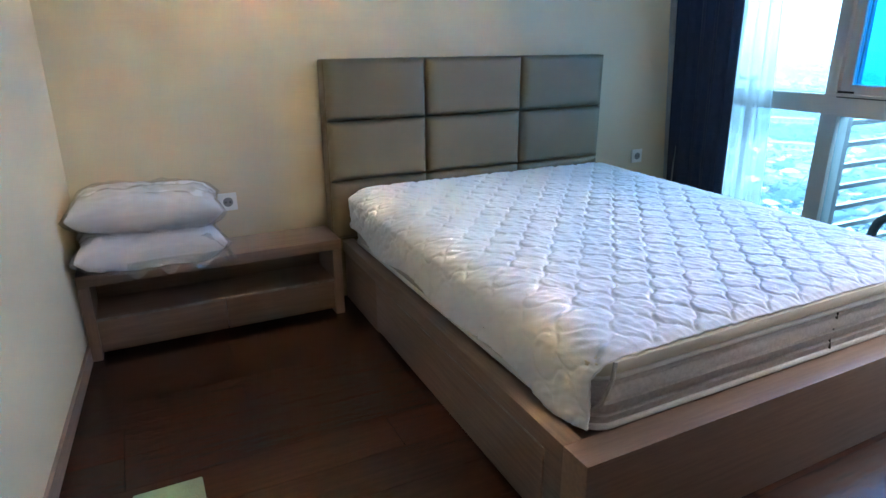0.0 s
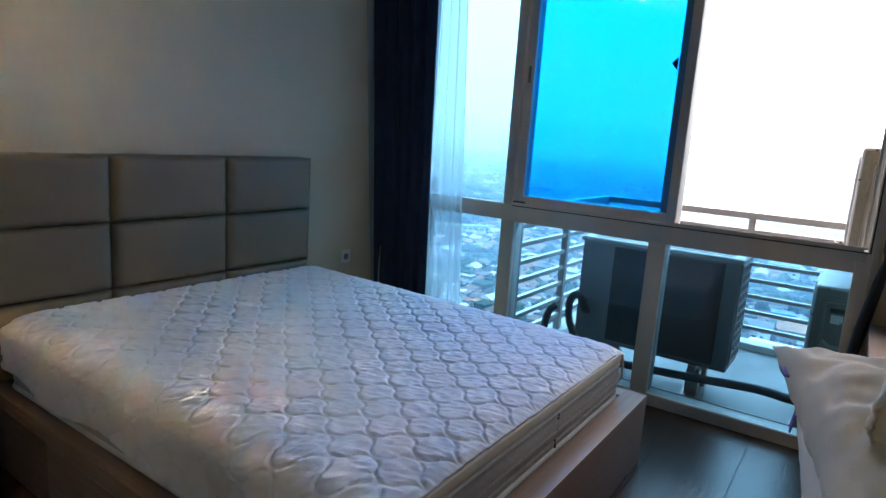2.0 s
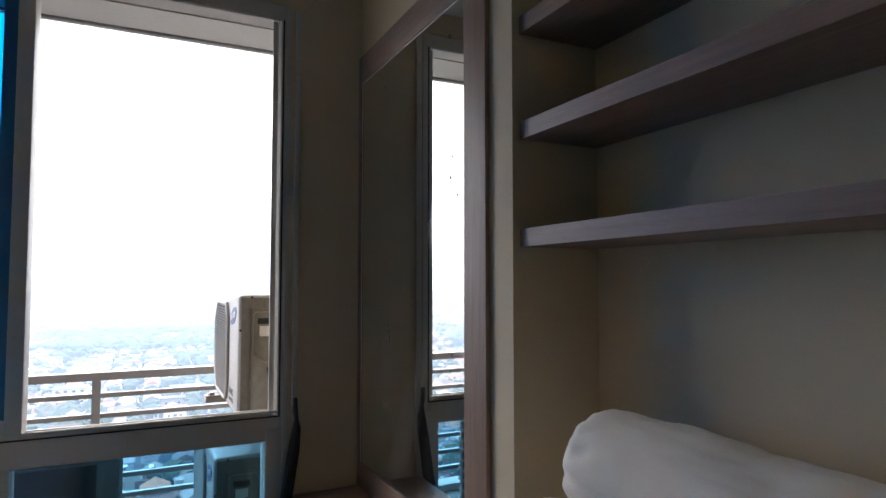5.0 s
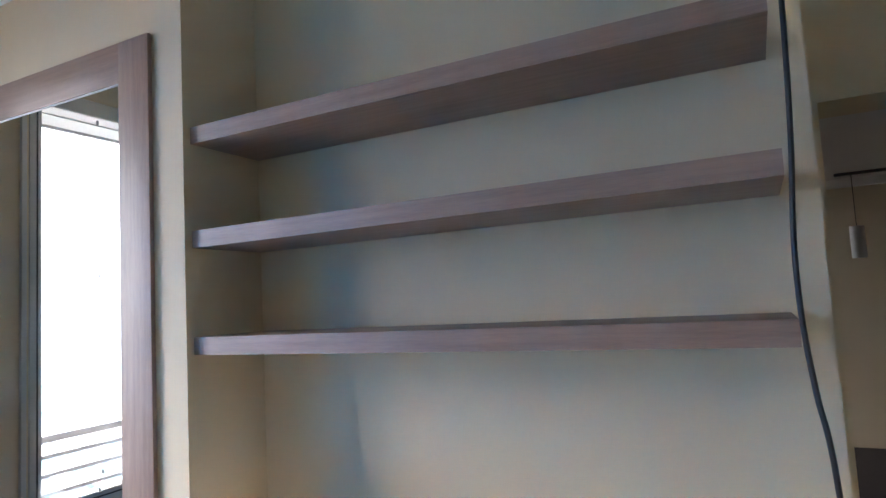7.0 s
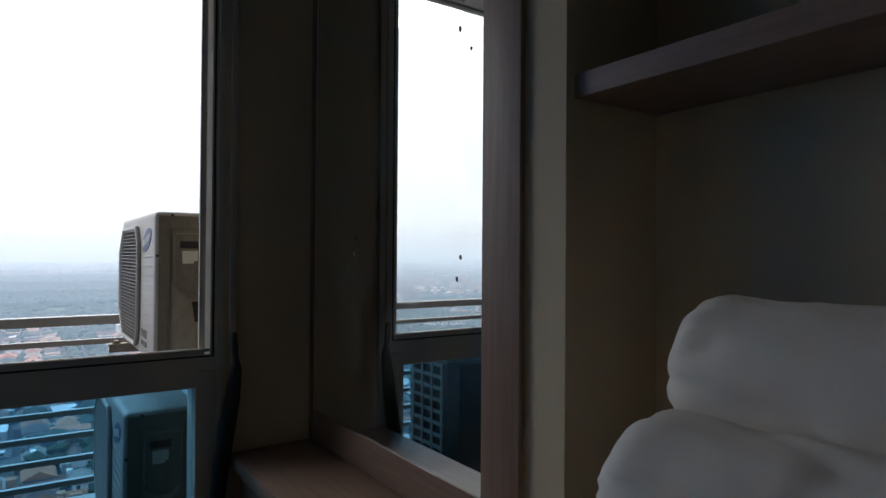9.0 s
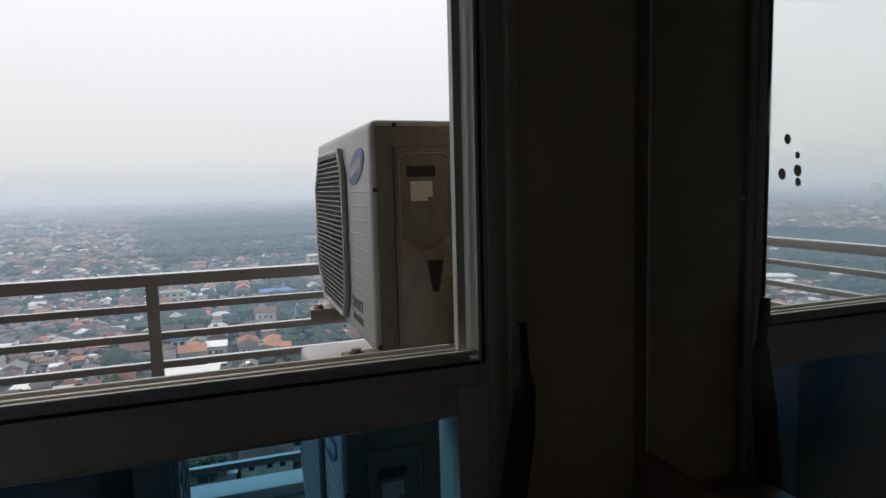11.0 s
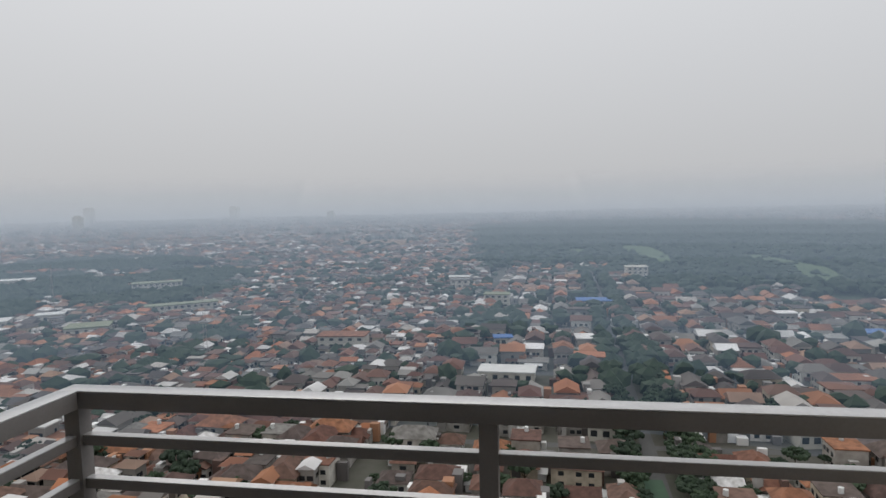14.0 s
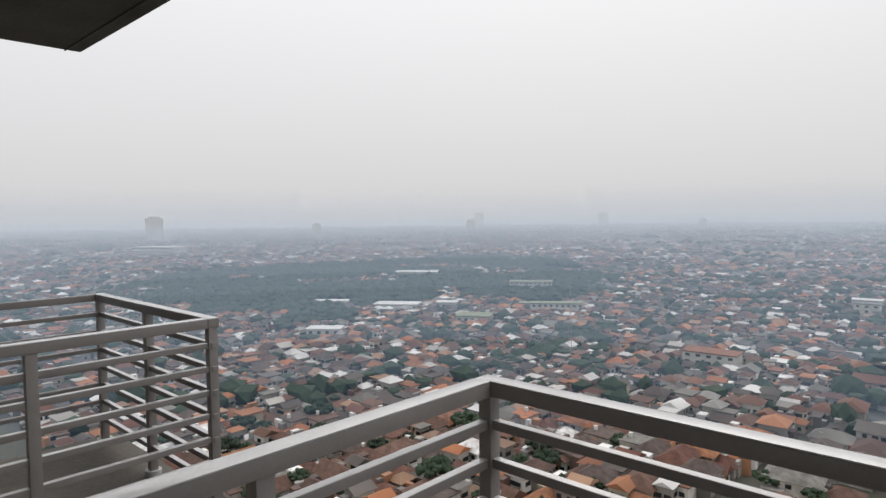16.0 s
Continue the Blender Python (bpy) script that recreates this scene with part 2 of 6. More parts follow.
M_ELAST = mat("grey_elastic_band", (0.5, 0.48, 0.45), 0.8, var=0.05, scale=60, fine=300)
M_PILLOW = mat("white_pillow_cotton", (0.83, 0.76, 0.665), 0.9, var=0.03, scale=8, fine=240, bump=0.08)
M_PILLOW2 = mat("ivory_pillow_cotton", (0.82, 0.72, 0.56), 0.9, var=0.03, scale=8, fine=240, bump=0.08)
M_LABEL = mat("violet_blue_tag", (0.12, 0.1, 0.45), 0.7, var=0.1)
M_BAGPIL = mat("pinkish_white_pillow", (0.93, 0.90, 0.91), 0.85, var=0.03, scale=8, fine=200)
M_PLASTIC = see_through("clear_plastic_bag", (0.97, 0.97, 0.98), gloss=0.10, rough=0.12, cloud=0.09)
M_FILM = see_through("crumpled_plastic_film", (0.95, 0.95, 0.96), gloss=0.16, rough=0.14, cloud=0.17)
M_NAVY = mat("navy_blackout_fabric", (0.012, 0.026, 0.066), 0.85, scale=20, fine=300, color2=(0.008, 0.018, 0.046), bump=0.15)
M_SHEER = sheer_mat("white_sheer_voile", (0.64, 0.68, 0.72), 0.42)
M_ALU = mat("cream_powder_coated_aluminium", (0.55, 0.53, 0.49), 0.42, var=0.03, scale=3, fine=200, bump=0.02)
M_RUBBER = mat("black_gasket", (0.012, 0.012, 0.012), 0.6)
M_GLASS = see_through("tinted_window_glass", (0.19, 0.47, 0.70), gloss=0.05, cloud=0.035)
M_GLASSB = see_through("deep_blue_sash_glass", (0.006, 0.43, 0.95), gloss=0.05, cloud=0.015)
M_BLACK = mat("black_plastic", (0.012, 0.012, 0.014), 0.4)
M_UMB = mat("black_umbrella_nylon", (0.01, 0.01, 0.014), 0.6, bump=0.1)
M_SOCK = mat("white_socket_plastic", (0.75, 0.74, 0.7), 0.35, var=0.02)
M_SOCKD = mat("dark_socket_hole", (0.03, 0.03, 0.03), 0.5)
M_MIRROR = bpy.data.materials.new("mirror_silver")
M_MIRROR.use_nodes = True
mb = M_MIRROR.node_tree.nodes["Principled BSDF"]
mb.inputs["Base Color"].default_value, mb.inputs["Metallic"].default_value = (0.82, 0.85, 0.84, 1), 1.0
mz, mr = M_MIRROR.node_tree.nodes.new("ShaderNodeTexNoise"), M_MIRROR.node_tree.nodes.new("ShaderNodeMapRange")
mz.inputs["Scale"].default_value, mz.inputs["Detail"].default_value = 4.0, 6.0
mr.inputs["From Min"].default_value, mr.inputs["From Max"].default_value = 0.55, 0.75
mr.inputs["To Min"].default_value, mr.inputs["To Max"].default_value = 0.015, 0.09
M_MIRROR.node_tree.links.new(mz.outputs["Fac"], mr.inputs["Value"])
M_MIRROR.node_tree.links.new(mr.outputs["Result"], mb.inputs["Roughness"])
mnodes, mlinks = M_MIRROR.node_tree.nodes, M_MIRROR.node_tree.links
smear = mnodes.new("ShaderNodeTexWave")
smear.wave_type, smear.rings_direction = "RINGS", "Y"
smear.inputs["Scale"].default_value, smear.inputs["Distortion"].default_value, smear.inputs["Detail"].default_value = 1.6, 16.0, 6.0
patch, dust_amount, dust, dust_mix = mnodes.new("ShaderNodeTexNoise"), mnodes.new("ShaderNodeMath"), mnodes.new("ShaderNodeBsdfDiffuse"), mnodes.new("ShaderNodeMixShader")
patch.inputs["Scale"].default_value = 3.0
thin = mnodes.new("ShaderNodeMapRange")
thin.inputs["From Min"].default_value, thin.inputs["From Max"].default_value = 0.48, 0.8
thin.inputs["To Min"].default_value, thin.inputs["To Max"].default_value = 0.02, 0.11
mlinks.new(patch.outputs["Fac"], thin.inputs["Value"])
dust_amount.operation = "MULTIPLY"
mlinks.new(smear.outputs["Fac"], dust_amount.inputs[0])
mlinks.new(thin.outputs["Result"], dust_amount.inputs[1])
dust.inputs["Color"].default_value = (0.55, 0.55, 0.54, 1)
mlinks.new(dust_amount.outputs[0], dust_mix.inputs["Fac"])
mlinks.new(mb.outputs[0], dust_mix.inputs[1])
mlinks.new(dust.outputs[0], dust_mix.inputs[2])
mlinks.new(dust_mix.outputs[0], mnodes["Material Output"].inputs["Surface"])
M_RAIL = mat("brown_grey_painted_steel_rail", (0.29, 0.268, 0.255), 0.38, var=0.1, scale=8, fine=120, bump=0.04)
# paler than the rail sides: sky brightness put into the colour
M_RAILTOP = mat("sky_lit_pale_rail_top", (0.66, 0.655, 0.66), 0.24, scale=9, fine=90, color2=(0.5, 0.49, 0.49), bump=0.02, coat=0.6)
M_CONC = mat("stained_concrete", (0.28, 0.28, 0.27), 0.6, scale=2.6, fine=40, color2=(0.13, 0.13, 0.125), bump=0.25)
M_CONC2 = mat("dark_brown_concrete", (0.15, 0.135, 0.115), 0.8, scale=1.6, fine=40, color2=(0.07, 0.06, 0.05), bump=0.25)
M_EXT = mat("pale_grey_exterior_paint", (0.55, 0.55, 0.54), 0.8, scale=1.2, fine=80, color2=(0.45, 0.45, 0.44), bump=0.1)
M_FACADE = mat("dark_tower_facade", (0.17, 0.18, 0.19), 0.5, scale=0.3, fine=4, color2=(0.1, 0.105, 0.11), bump=0)
M_AC = mat("off_white_ac_enamel", (0.45, 0.435, 0.425), 0.42, scale=2.5, fine=70, color2=(0.37, 0.355, 0.34), bump=0.02)
# unit end tones: mottled grimy enamel, darkened further to stand for shade
M_ACEND = mat("shaded_grimy_ac_end", (0.25, 0.235, 0.205), 0.42, scale=5, fine=60, stretch=(1, 1, 0.5), color2=(0.125, 0.112, 0.092), bump=0.03)
M_ACCOV = mat("shaded_grimy_pipe_cover", (0.36, 0.34, 0.30), 0.33, scale=4, fine=40, stretch=(1, 1, 0.6), color2=(0.19, 0.172, 0.142), bump=0.03)
# large unit's casing: enamel tone lowered to stand for shade on its back
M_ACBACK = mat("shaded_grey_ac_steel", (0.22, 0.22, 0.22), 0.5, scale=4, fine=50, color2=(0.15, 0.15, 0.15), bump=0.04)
M_ACLBL = mat("faded_grey_rating_label", (0.19, 0.185, 0.18), 0.6, var=0.08)
# near-black for the shade of hollows left unmodelled, also for screws
M_ACDARK = mat("dark_ac_cavity", (0.02, 0.02, 0.022), 0.6)
M_COIL = mat("black_condenser_coil", (0.015, 0.017, 0.02), 0.55, scale=30, fine=400, stretch=(1, 40, 1), bump=0.3)
M_WIRE = mat("white_coated_wire", (0.27, 0.26, 0.25), 0.4, var=0.04)
M_STEEL = mat("galvanised_steel", (0.42, 0.40, 0.37), 0.45, metal=0.7, scale=14, fine=90, color2=(0.22, 0.16, 0.11), bump=0.1)
M_RUST = mat("rusty_brown_steel", (0.27, 0.135, 0.055), 0.8, scale=7, fine=60, color2=(0.04, 0.024, 0.015), bump=0.4)
M_HOSE = mat("black_foam_pipe_lagging", (0.055, 0.057, 0.06), 0.8, scale=30, fine=150, bump=0.3)
M_BADGE = mat("blue_oval_badge", (0.09, 0.11, 0.27), 0.5, var=0.02)
M_PRINT = mat("grey_print", (0.16, 0.15, 0.14), 0.7, var=0.02)
M_BADGEBAR = mat("pale_badge_print", (0.6, 0.6, 0.62), 0.6, var=0.02)
M_STICK = mat("white_paper_sticker", (0.72, 0.71, 0.68), 0.8, var=0.05)
M_LED = bpy.data.materials.new("lit_downlight_lens")
M_LED.use_nodes = True
M_LED.node_tree.nodes["Principled BSDF"].inputs["Emission Color"].default_value = (1, 0.85, 0.65, 1)
M_LED.node_tree.nodes["Principled BSDF"].inputs["Emission Strength"].default_value = 12
M_RUG = mat("sage_green_mat", (0.32, 0.40, 0.26), 0.95, scale=12, fine=200, bump=0.4)
M_CABLE = mat("black_cable", (0.01, 0.01, 0.011), 0.45)

# ---- room structure ----
ROOM_W, NICHE, SOUTH, CEIL = -3.42, -3.22, -2.963, 2.62
floor = structure("floor", boxes((-6.0, -9.2, -0.2, 0.0, 0.2, -0.012)), M_GAP, "dark brown wood laminate floor of the bedroom", "floor")
structure("ceiling", boxes((-6.0, -9.2, CEIL, 0.02, 0.2, CEIL + 0.15)), M_CEIL, "plain white painted bedroom ceiling", "ceiling")
structure("wall_north", boxes((ROOM_W - 0.15, 0.0, -0.2, 0.0, 0.2, CEIL)), M_WALL, "cream painted wall behind the bed")


def splayed(bm):
    for v in bm.verts:
        v.co.x += 0.072 * min(v.co.y, 0.0)
    return bm


structure("wall_west", splayed(boxes((ROOM_W - 0.15, -3.75, -0.2, ROOM_W, 0.0, CEIL))), M_WALL, "cream painted side wall beside the nightstand")
bm = boxes((-1.128, NICHE - 0.2, -0.2, 0.0, SOUTH, CEIL), (-2.47, NICHE - 0.2, -0.2, -1.128, NICHE, CEIL), (-2.47, -3.75, -0.2, -2.38, NICHE - 0.2, CEIL))
structure("wall_south", bm, M_WALL, "cream painted wall with a shallow shelf niche")
structure("wall_east", boxes((0.0, -0.2, -0.2, 0.16, 0.2, 2.9), (0.0, -3.6, -0.2, 0.107, -2.66, 2.9), (0.107, -3.6, -0.2, 0.16, -2.705, 2.9), (0.0, -2.66, 2.52, 0.16, -0.2, 2.9)), M_WALL, "cream painted wall around the large window")
structure("baseboard", splayed(boxes((ROOM_W, -3.7, 0, ROOM_W + 0.012, -0.013, 0.07))), M_WOODY, "brown wood skirting board along the side wall", "baseboard")
structure("baseboard", boxes((ROOM_W + 0.012, -0.012, 0, -2.4, 0, 0.07), (-0.74, -0.012, 0, -0.02, 0, 0.07)), M_WOODY, "brown wood skirting board along the walls", "baseboard")
# doorway to the living room
structure("wall_doorway", boxes((ROOM_W - 0.35, -3.9, 2.14, -2.47, -3.75, CEIL), (-6.0, -3.9, -0.2, ROOM_W - 0.35, -3.75, CEIL), (-2.38, -3.9, -0.2, 0.0, -3.75, CEIL)), M_WALL, "cream wall above the bedroom doorway")
structure("trim", boxes((ROOM_W - 0.25, -3.92, 2.08, -2.47, -3.73, 2.14), (-2.53, -3.92, 0, -2.47, -3.73, 2.08), (ROOM_W - 0.25, -3.92, 0, ROOM_W - 0.19, -3.73, 2.08)), M_WALL, "pale wooden door frame of the bedroom", "door frame")
structure("wall_living_room", boxes((-6.2, -9.4, -0.2, 0.2, -9.2, CEIL), (-6.2, -9.2, -0.2, -6.0, -3.75, CEIL), (0.0, -9.2, -0.2, 0.16, -8.2, CEIL), (0.0, -7.5, -0.2, 0.16, -3.6, CEIL), (0.0, -8.2, -0.2, 0.16, -7.5, 0.9), (0.0, -8.2, 2.3, 0.16, -7.5, CEIL)), M_WALL, "plain pale walls of the living room beyond")
structure("cornice", boxes((-6.0, -9.2, 2.54, 0.0, -9.12, CEIL)), M_CEIL, "white cornice under the living room ceiling", "cornice")

# ---- window ----
GA = (-0.26, -0.865)
window = tagged(thing("window_1", "large cream aluminium window with tinted panes and one side slid open", "window"), kind="structure")
fr = bmesh.new()
box(fr, 0.004, -0.8705, 0.855, 0.105, -2.66, 0.944, 0.004)
box(fr, 0.003, -0.8705, 0.944, 0.014, -2.62, 0.956, 0.002)
box(fr, 0.003, -1.839, 0.9565, 0.014, -2.635, 0.963, 0.001)
box(fr, 0.006, -0.2, 0.86, 0.105, -0.87, 0.948, 0.004)
box(fr, 0.004, -0.2, 0.0, 0.105, -2.66, 0.06, 0.004)
box(fr, 0.004, -0.2, 2.46, 0.105, -2.66, 2.52, 0.004)
part("window_frame", fr, M_ALU, window)
for y0, y1, z0, z1 in ((-0.865, -0.95, 0.06, 0.855), (-0.868, -0.925, 0.955, 2.46), (-1.722, -1.808, 0.06, 0.855), (-1.79, -1.838, 0.955, 2.46), (-2.597, -2.66, 0.06, 0.9), (-2.636, -2.66, 0.9, 2.46), (-0.2, -0.26, 0.06, 2.46)):
    part("mullion", boxes((0.0, y1, z0, 0.108, y0, z1), bevel=0.004), M_ALU, window)
part("jamb_track", boxes((-0.006, -2.675, 0.0, 0.012, -2.655, 2.5), (-0.016, -2.708, 0.0, 0.0, -2.69, 2.5), (0.03, -2.626, 0.955, 0.042, -2.611, 2.46), (0.062, -2.637, 0.955, 0.072, -2.619, 2.46), bevel=0.002), M_ALU, window)
part("sill_track", boxes((0.034, -2.62, 0.943, 0.042, -1.838, 0.953), (0.064, -2.62, 0.943, 0.072, -1.838, 0.953), (0.097, -2.62, 0.943, 0.105, -1.838, 0.953), bevel=0.002), M_ALU, window)
part("gasket", boxes((-0.001, -2.64, 0.94, 0.004, -0.93, 0.945), (-0.001, -2.648, 0.94, 0.004, -2.642, 2.46)), M_RUBBER, window)
sash = part("sash", boxes((0.012, -0.985, 0.958, 0.05, -0.935, 2.455), (0.012, -1.79, 0.958, 0.05, -0.985, 1.004), (0.012, -1.79, 2.40, 0.05, -0.985, 2.455), bevel=0.004), M_ALU, window)
part("latch", boxes((0.0, -1.005, 0.962, 0.014, -0.93, 0.972), bevel=0.003), M_BLACK, sash)
part("pull_recess", boxes((0.0095, -0.968, 1.63, 0.013, -0.952, 1.72), bevel=0.001), M_ACLBL, sash, "dull grey pull recess")
sash2 = part("sliding_sash", boxes((0.056, -1.80, 0.97, 0.09, -1.742, 2.45), (0.056, -0.985, 0.97, 0.09, -0.945, 2.45), (0.056, -1.742, 0.97, 0.09, -0.985, 1.006), (0.056, -1.742, 2.4, 0.09, -0.985, 2.45), bevel=0.003), M_ALU, window)
hb = bmesh.new()
for p in ((0.03, -1.742, 1.70), (0.03, -1.742, 1.76), (0.03, -1.715, 1.73)):
    hb.verts.new(p)
for p in ((0.045, -1.742, 1.70), (0.045, -1.742, 1.76), (0.045, -1.715, 1.73)):
    hb.verts.new(p)
hb.verts.ensure_lookup_table()
for f in ((0, 1, 2), (5, 4, 3), (0, 3, 4, 1), (1, 4, 5, 2), (2, 5, 3, 0)):
    hb.faces.new([hb.verts[i] for i in f])
part("pull_handle", hb, M_BLACK, sash2, smooth=0)


def single(y0, y1, z0, z1, x, m, name="pane"):
    me = bpy.data.meshes.new(name)
    me.from_pydata([(x, y0, z0), (x, y1, z0), (x, y1, z1), (x, y0, z1)], [], [(0, 1, 2, 3)])
    me.materials.append(m)
    ob = new(name, me)
    ob.parent = window
    return ob


single(GA[0], GA[1], 0.948, 2.46, 0.032, M_GLASS)
single(GA[0], GA[1], 0.06, 0.86, 0.032, M_GLASS)
single(-0.95, -1.722, 0.06, 0.855, 0.032, M_GLASS)
single(-1.808, -2.60, 0.06, 0.855, 0.032, M_GLASS)
single(-0.985, -1.79, 1.004, 2.40, 0.03, M_GLASS)
single(-0.985, -1.742, 1.006, 2.40, 0.072, M_GLASSB)


# ---- curtains ----
def drape(name, y0, y1, z0, z1, x, depth, folds, material, label, flare=0.0, seed=1, category="curtain", slant=0.0):
    rnd = random.Random(seed)
    ph = [rnd.uniform(0, 6.28) for _ in range(4)]
    bm = bmesh.new()
    nu, nv = 120, 24
    grid = []
    for j in range(nv + 1):
        v = j / nv
        row = []
        for i in range(nu + 1):
            u = i / nu
            y = y0 + (y1 - y0) * u + flare * (1 - v) * (u - 0.3)
            a = math.sin(2 * math.pi * folds * u + ph[0] + 0.5 * math.sin(3 * v + ph[1]))
            b = math.sin(2 * math.pi * folds * 2.3 * u + ph[2] + v)
            xx = x + depth * (0.75 * a + 0.25 * b) * (0.7 + 0.3 * (1 - v)) - slant * v * (1 - u)
            row.append(bm.verts.new((xx, y, z0 + (z1 - z0) * v)))
        grid.append(row)
    for j in range(nv):
        for i in range(nu):
            bm.faces.new((grid[j][i], grid[j][i + 1], grid[j + 1][i + 1], grid[j + 1][i]))
    ob = part(name, bm, material, None, "", 180)
    return tagged(ob, label, category)


navy = drape("curtain", -0.01, -0.365, 0.02, CEIL, -0.10, 0.020, 5, M_NAVY, "dark navy blackout curtain hanging beside the window", flare=-0.09, seed=3, slant=0.21)
mod = navy.modifiers.new("thick", "SOLIDIFY")
mod.thickness = 0.004
drape("sheer_curtain", -0.37, -0.555, 0.02, CEIL, -0.075, 0.026, 4, M_SHEER, "white sheer curtain gathered beside the window panes", flare=-0.19, seed=5)
drape("sheer_curtain", -0.012, -0.06, 0.02, CEIL, -0.12, 0.012, 1.5, M_SHEER, "narrow edge of white sheer curtain by the wall", flare=-0.02, seed=8, slant=0.24)

# ---- bed ----
bed = thing("bed", "grey-brown wooden double bed with tall padded headboard", "bed")
SLANT = 0.03


def slanted(bm):
    for v in bm.verts:
        v.co.x += SLANT * (v.co.y + 1.975) / 1.9
    return bm


part("foot_panel", boxes((-2.343, -1.975, 0.0, -0.624, -1.885, 0.303), bevel=0.003), M_WOOD, bed)
part("side_rail", slanted(boxes((-2.343, -1.884, 0.245, -2.285, -0.09, 0.301), (-2.335, -1.884, 0.0, -2.29, -1.80, 0.245), (-2.335, -0.55, 0.0, -2.29, -0.09, 0.245), bevel=0.003)), M_WOODY, bed)
drw = part("drawer_front", slanted(boxes((-2.341, -1.80, 0.02, -2.30, -0.55, 0.238), bevel=0.003)), M_WOODY, bed)
part("drawer_edge", slanted(boxes((-2.3425, -1.80, 0.2385, -2.31, -0.55, 0.2425))), M_STEEL, drw)
part("side_rail", boxes((-0.702, -1.884, 0.0, -0.624, -0.09, 0.301), bevel=0.003), M_WOODY, bed)
part("base_board", boxes((-2.264, -1.884, 0.05, -0.703, -0.09, 0.255)), M_WOODY, bed)
head = part("headboard_panel", boxes((-2.362, -0.088, 0.0, -0.785, -0.002, 1.141), bevel=0.014), M_HEAD, bed)
XS, ZS = (-2.357, -1.866, -1.322, -0.789), (0.311, 0.592, 0.869, 1.143)
for i in range(3):
    for j in range(3):
        bm = bmesh.new()
        x0, x1, z0, z1 = XS[i] + 0.003, XS[i + 1] - 0.003, ZS[j] + 0.003, ZS[j + 1] - 0.003
        n = 24
        g = [[bm.verts.new((x0 + (x1 - x0) * a / n, -0.124 + 0.017 * (max(abs(2 * a / n - 1), abs(2 * b / n - 1)) ** 22) - 0.004 * (1 - (2 * a / n - 1) ** 2) * (1 - (2 * b / n - 1) ** 2), z0 + (z1 - z0) * b / n)) for a in range(n + 1)] for b in range(n + 1)]
        for b in range(n):
            for a in range(n):
                bm.faces.new((g[b][a], g[b][a + 1], g[b + 1][a + 1], g[b + 1][a]))
        rim = [e for e in bm.edges if e.is_boundary]
        r = bmesh.ops.extrude_edge_only(bm, edges=rim)
        for v in r["geom"]:
            if isinstance(v, bmesh.types.BMVert):
                v.co.y = -0.084
        part("cushion", bm, M_HEAD, bed, smooth=60)

# mattress
MX0, MX1, MY0, MY1 = -2.262, -0.705, -1.878, -0.13
mattress = thing("mattress", "grey mesh-sided spring mattress with white piping on the bed", "mattress")


def rounded_loop(x0, y0, x1, y1, r, z, n=8):
    pts = []
    for cx, cy, a0 in ((x1 - r, y1 - r, 0), (x0 + r, y1 - r, 90), (x0 + r, y0 + r, 180), (x1 - r, y0 + r, 270)):
        for k in range(n + 1):
            a = radians(a0 + 90 * k / n)
            pts.append(Vector((cx + r * math.cos(a), cy + r * math.sin(a), z)))
    return pts


bm = bmesh.new()
prof = [(0.306, 0.012), (0.313, 0), (0.342, -0.006), (0.347, 0), (0.353, -0.006), (0.378, -0.009), (0.384, -0.002), (0.389, -0.008), (0.416, -0.006), (0.422, 0), (0.428, -0.006), (0.446, 0), (0.452, 0.012)]
rings = []
for z, ins in prof:
    rings.append([bm.verts.new(p) for p in rounded_loop(MX0 + ins, MY0 + ins, MX1 - ins, MY1 - ins, 0.07, z)])
for a, b in zip(rings, rings[1:]):
    for k in range(len(a)):
        bm.faces.new((a[k], a[(k + 1) % len(a)], b[(k + 1) % len(b)], b[k]))
bm.faces.new(rings[0][::-1])
bm.faces.new(rings[-1])
part("body", bm, M_MATT, mattress, smooth=50)
for z in (0.311, 0.449):
    loop = rounded_loop(MX0 - 0.002, MY0 - 0.002, MX1 + 0.002, MY1 + 0.002, 0.072, z)
    part("piping", tube(bmesh.new(), loop + loop[:1], 0.009, 8), M_PIPE, mattress, "white corded piping")
part("border_seam", tube(bmesh.new(), [(-1.338, MY0 - 0.004, 0.312), (-1.346, MY0 - 0.002, 0.35), (-1.334, MY0 - 0.002, 0.41), (-1.338, MY0 - 0.004, 0.448)], 0.004, 6), M_SEAM, mattress)

topper = thing("mattress_topper", "cream quilted topper layer between mattress and pad", "mattress topper")
bm = bmesh.new()
rings = []
for z, ins in ((0.453, 0.008), (0.462, -0.004), (0.478, -0.007), (0.492, -0.002), (0.50, 0.02)):
    rings.append([bm.verts.new(p + Vector((0, 0, 0.004 * math.sin(p.x * 23) * math.sin(p.y * 19)))) for p in rounded_loop(MX0 + ins, MY0 + ins - 0.006, MX1 - ins, MY1 - ins, 0.06, z)])
for a, b in zip(rings, rings[1:]):
    for k in range(len(a)):
        bm.faces.new((a[k], a[(k + 1) % len(a)], b[(k + 1) % len(b)], b[k]))
bm.faces.new(rings[0][::-1])
bm.faces.new(rings[-1])
part("layer", bm, M_CREAM, topper)

# quilted pad
PITCH, AMP, WAVE = 0.072, 0.032, 0.16


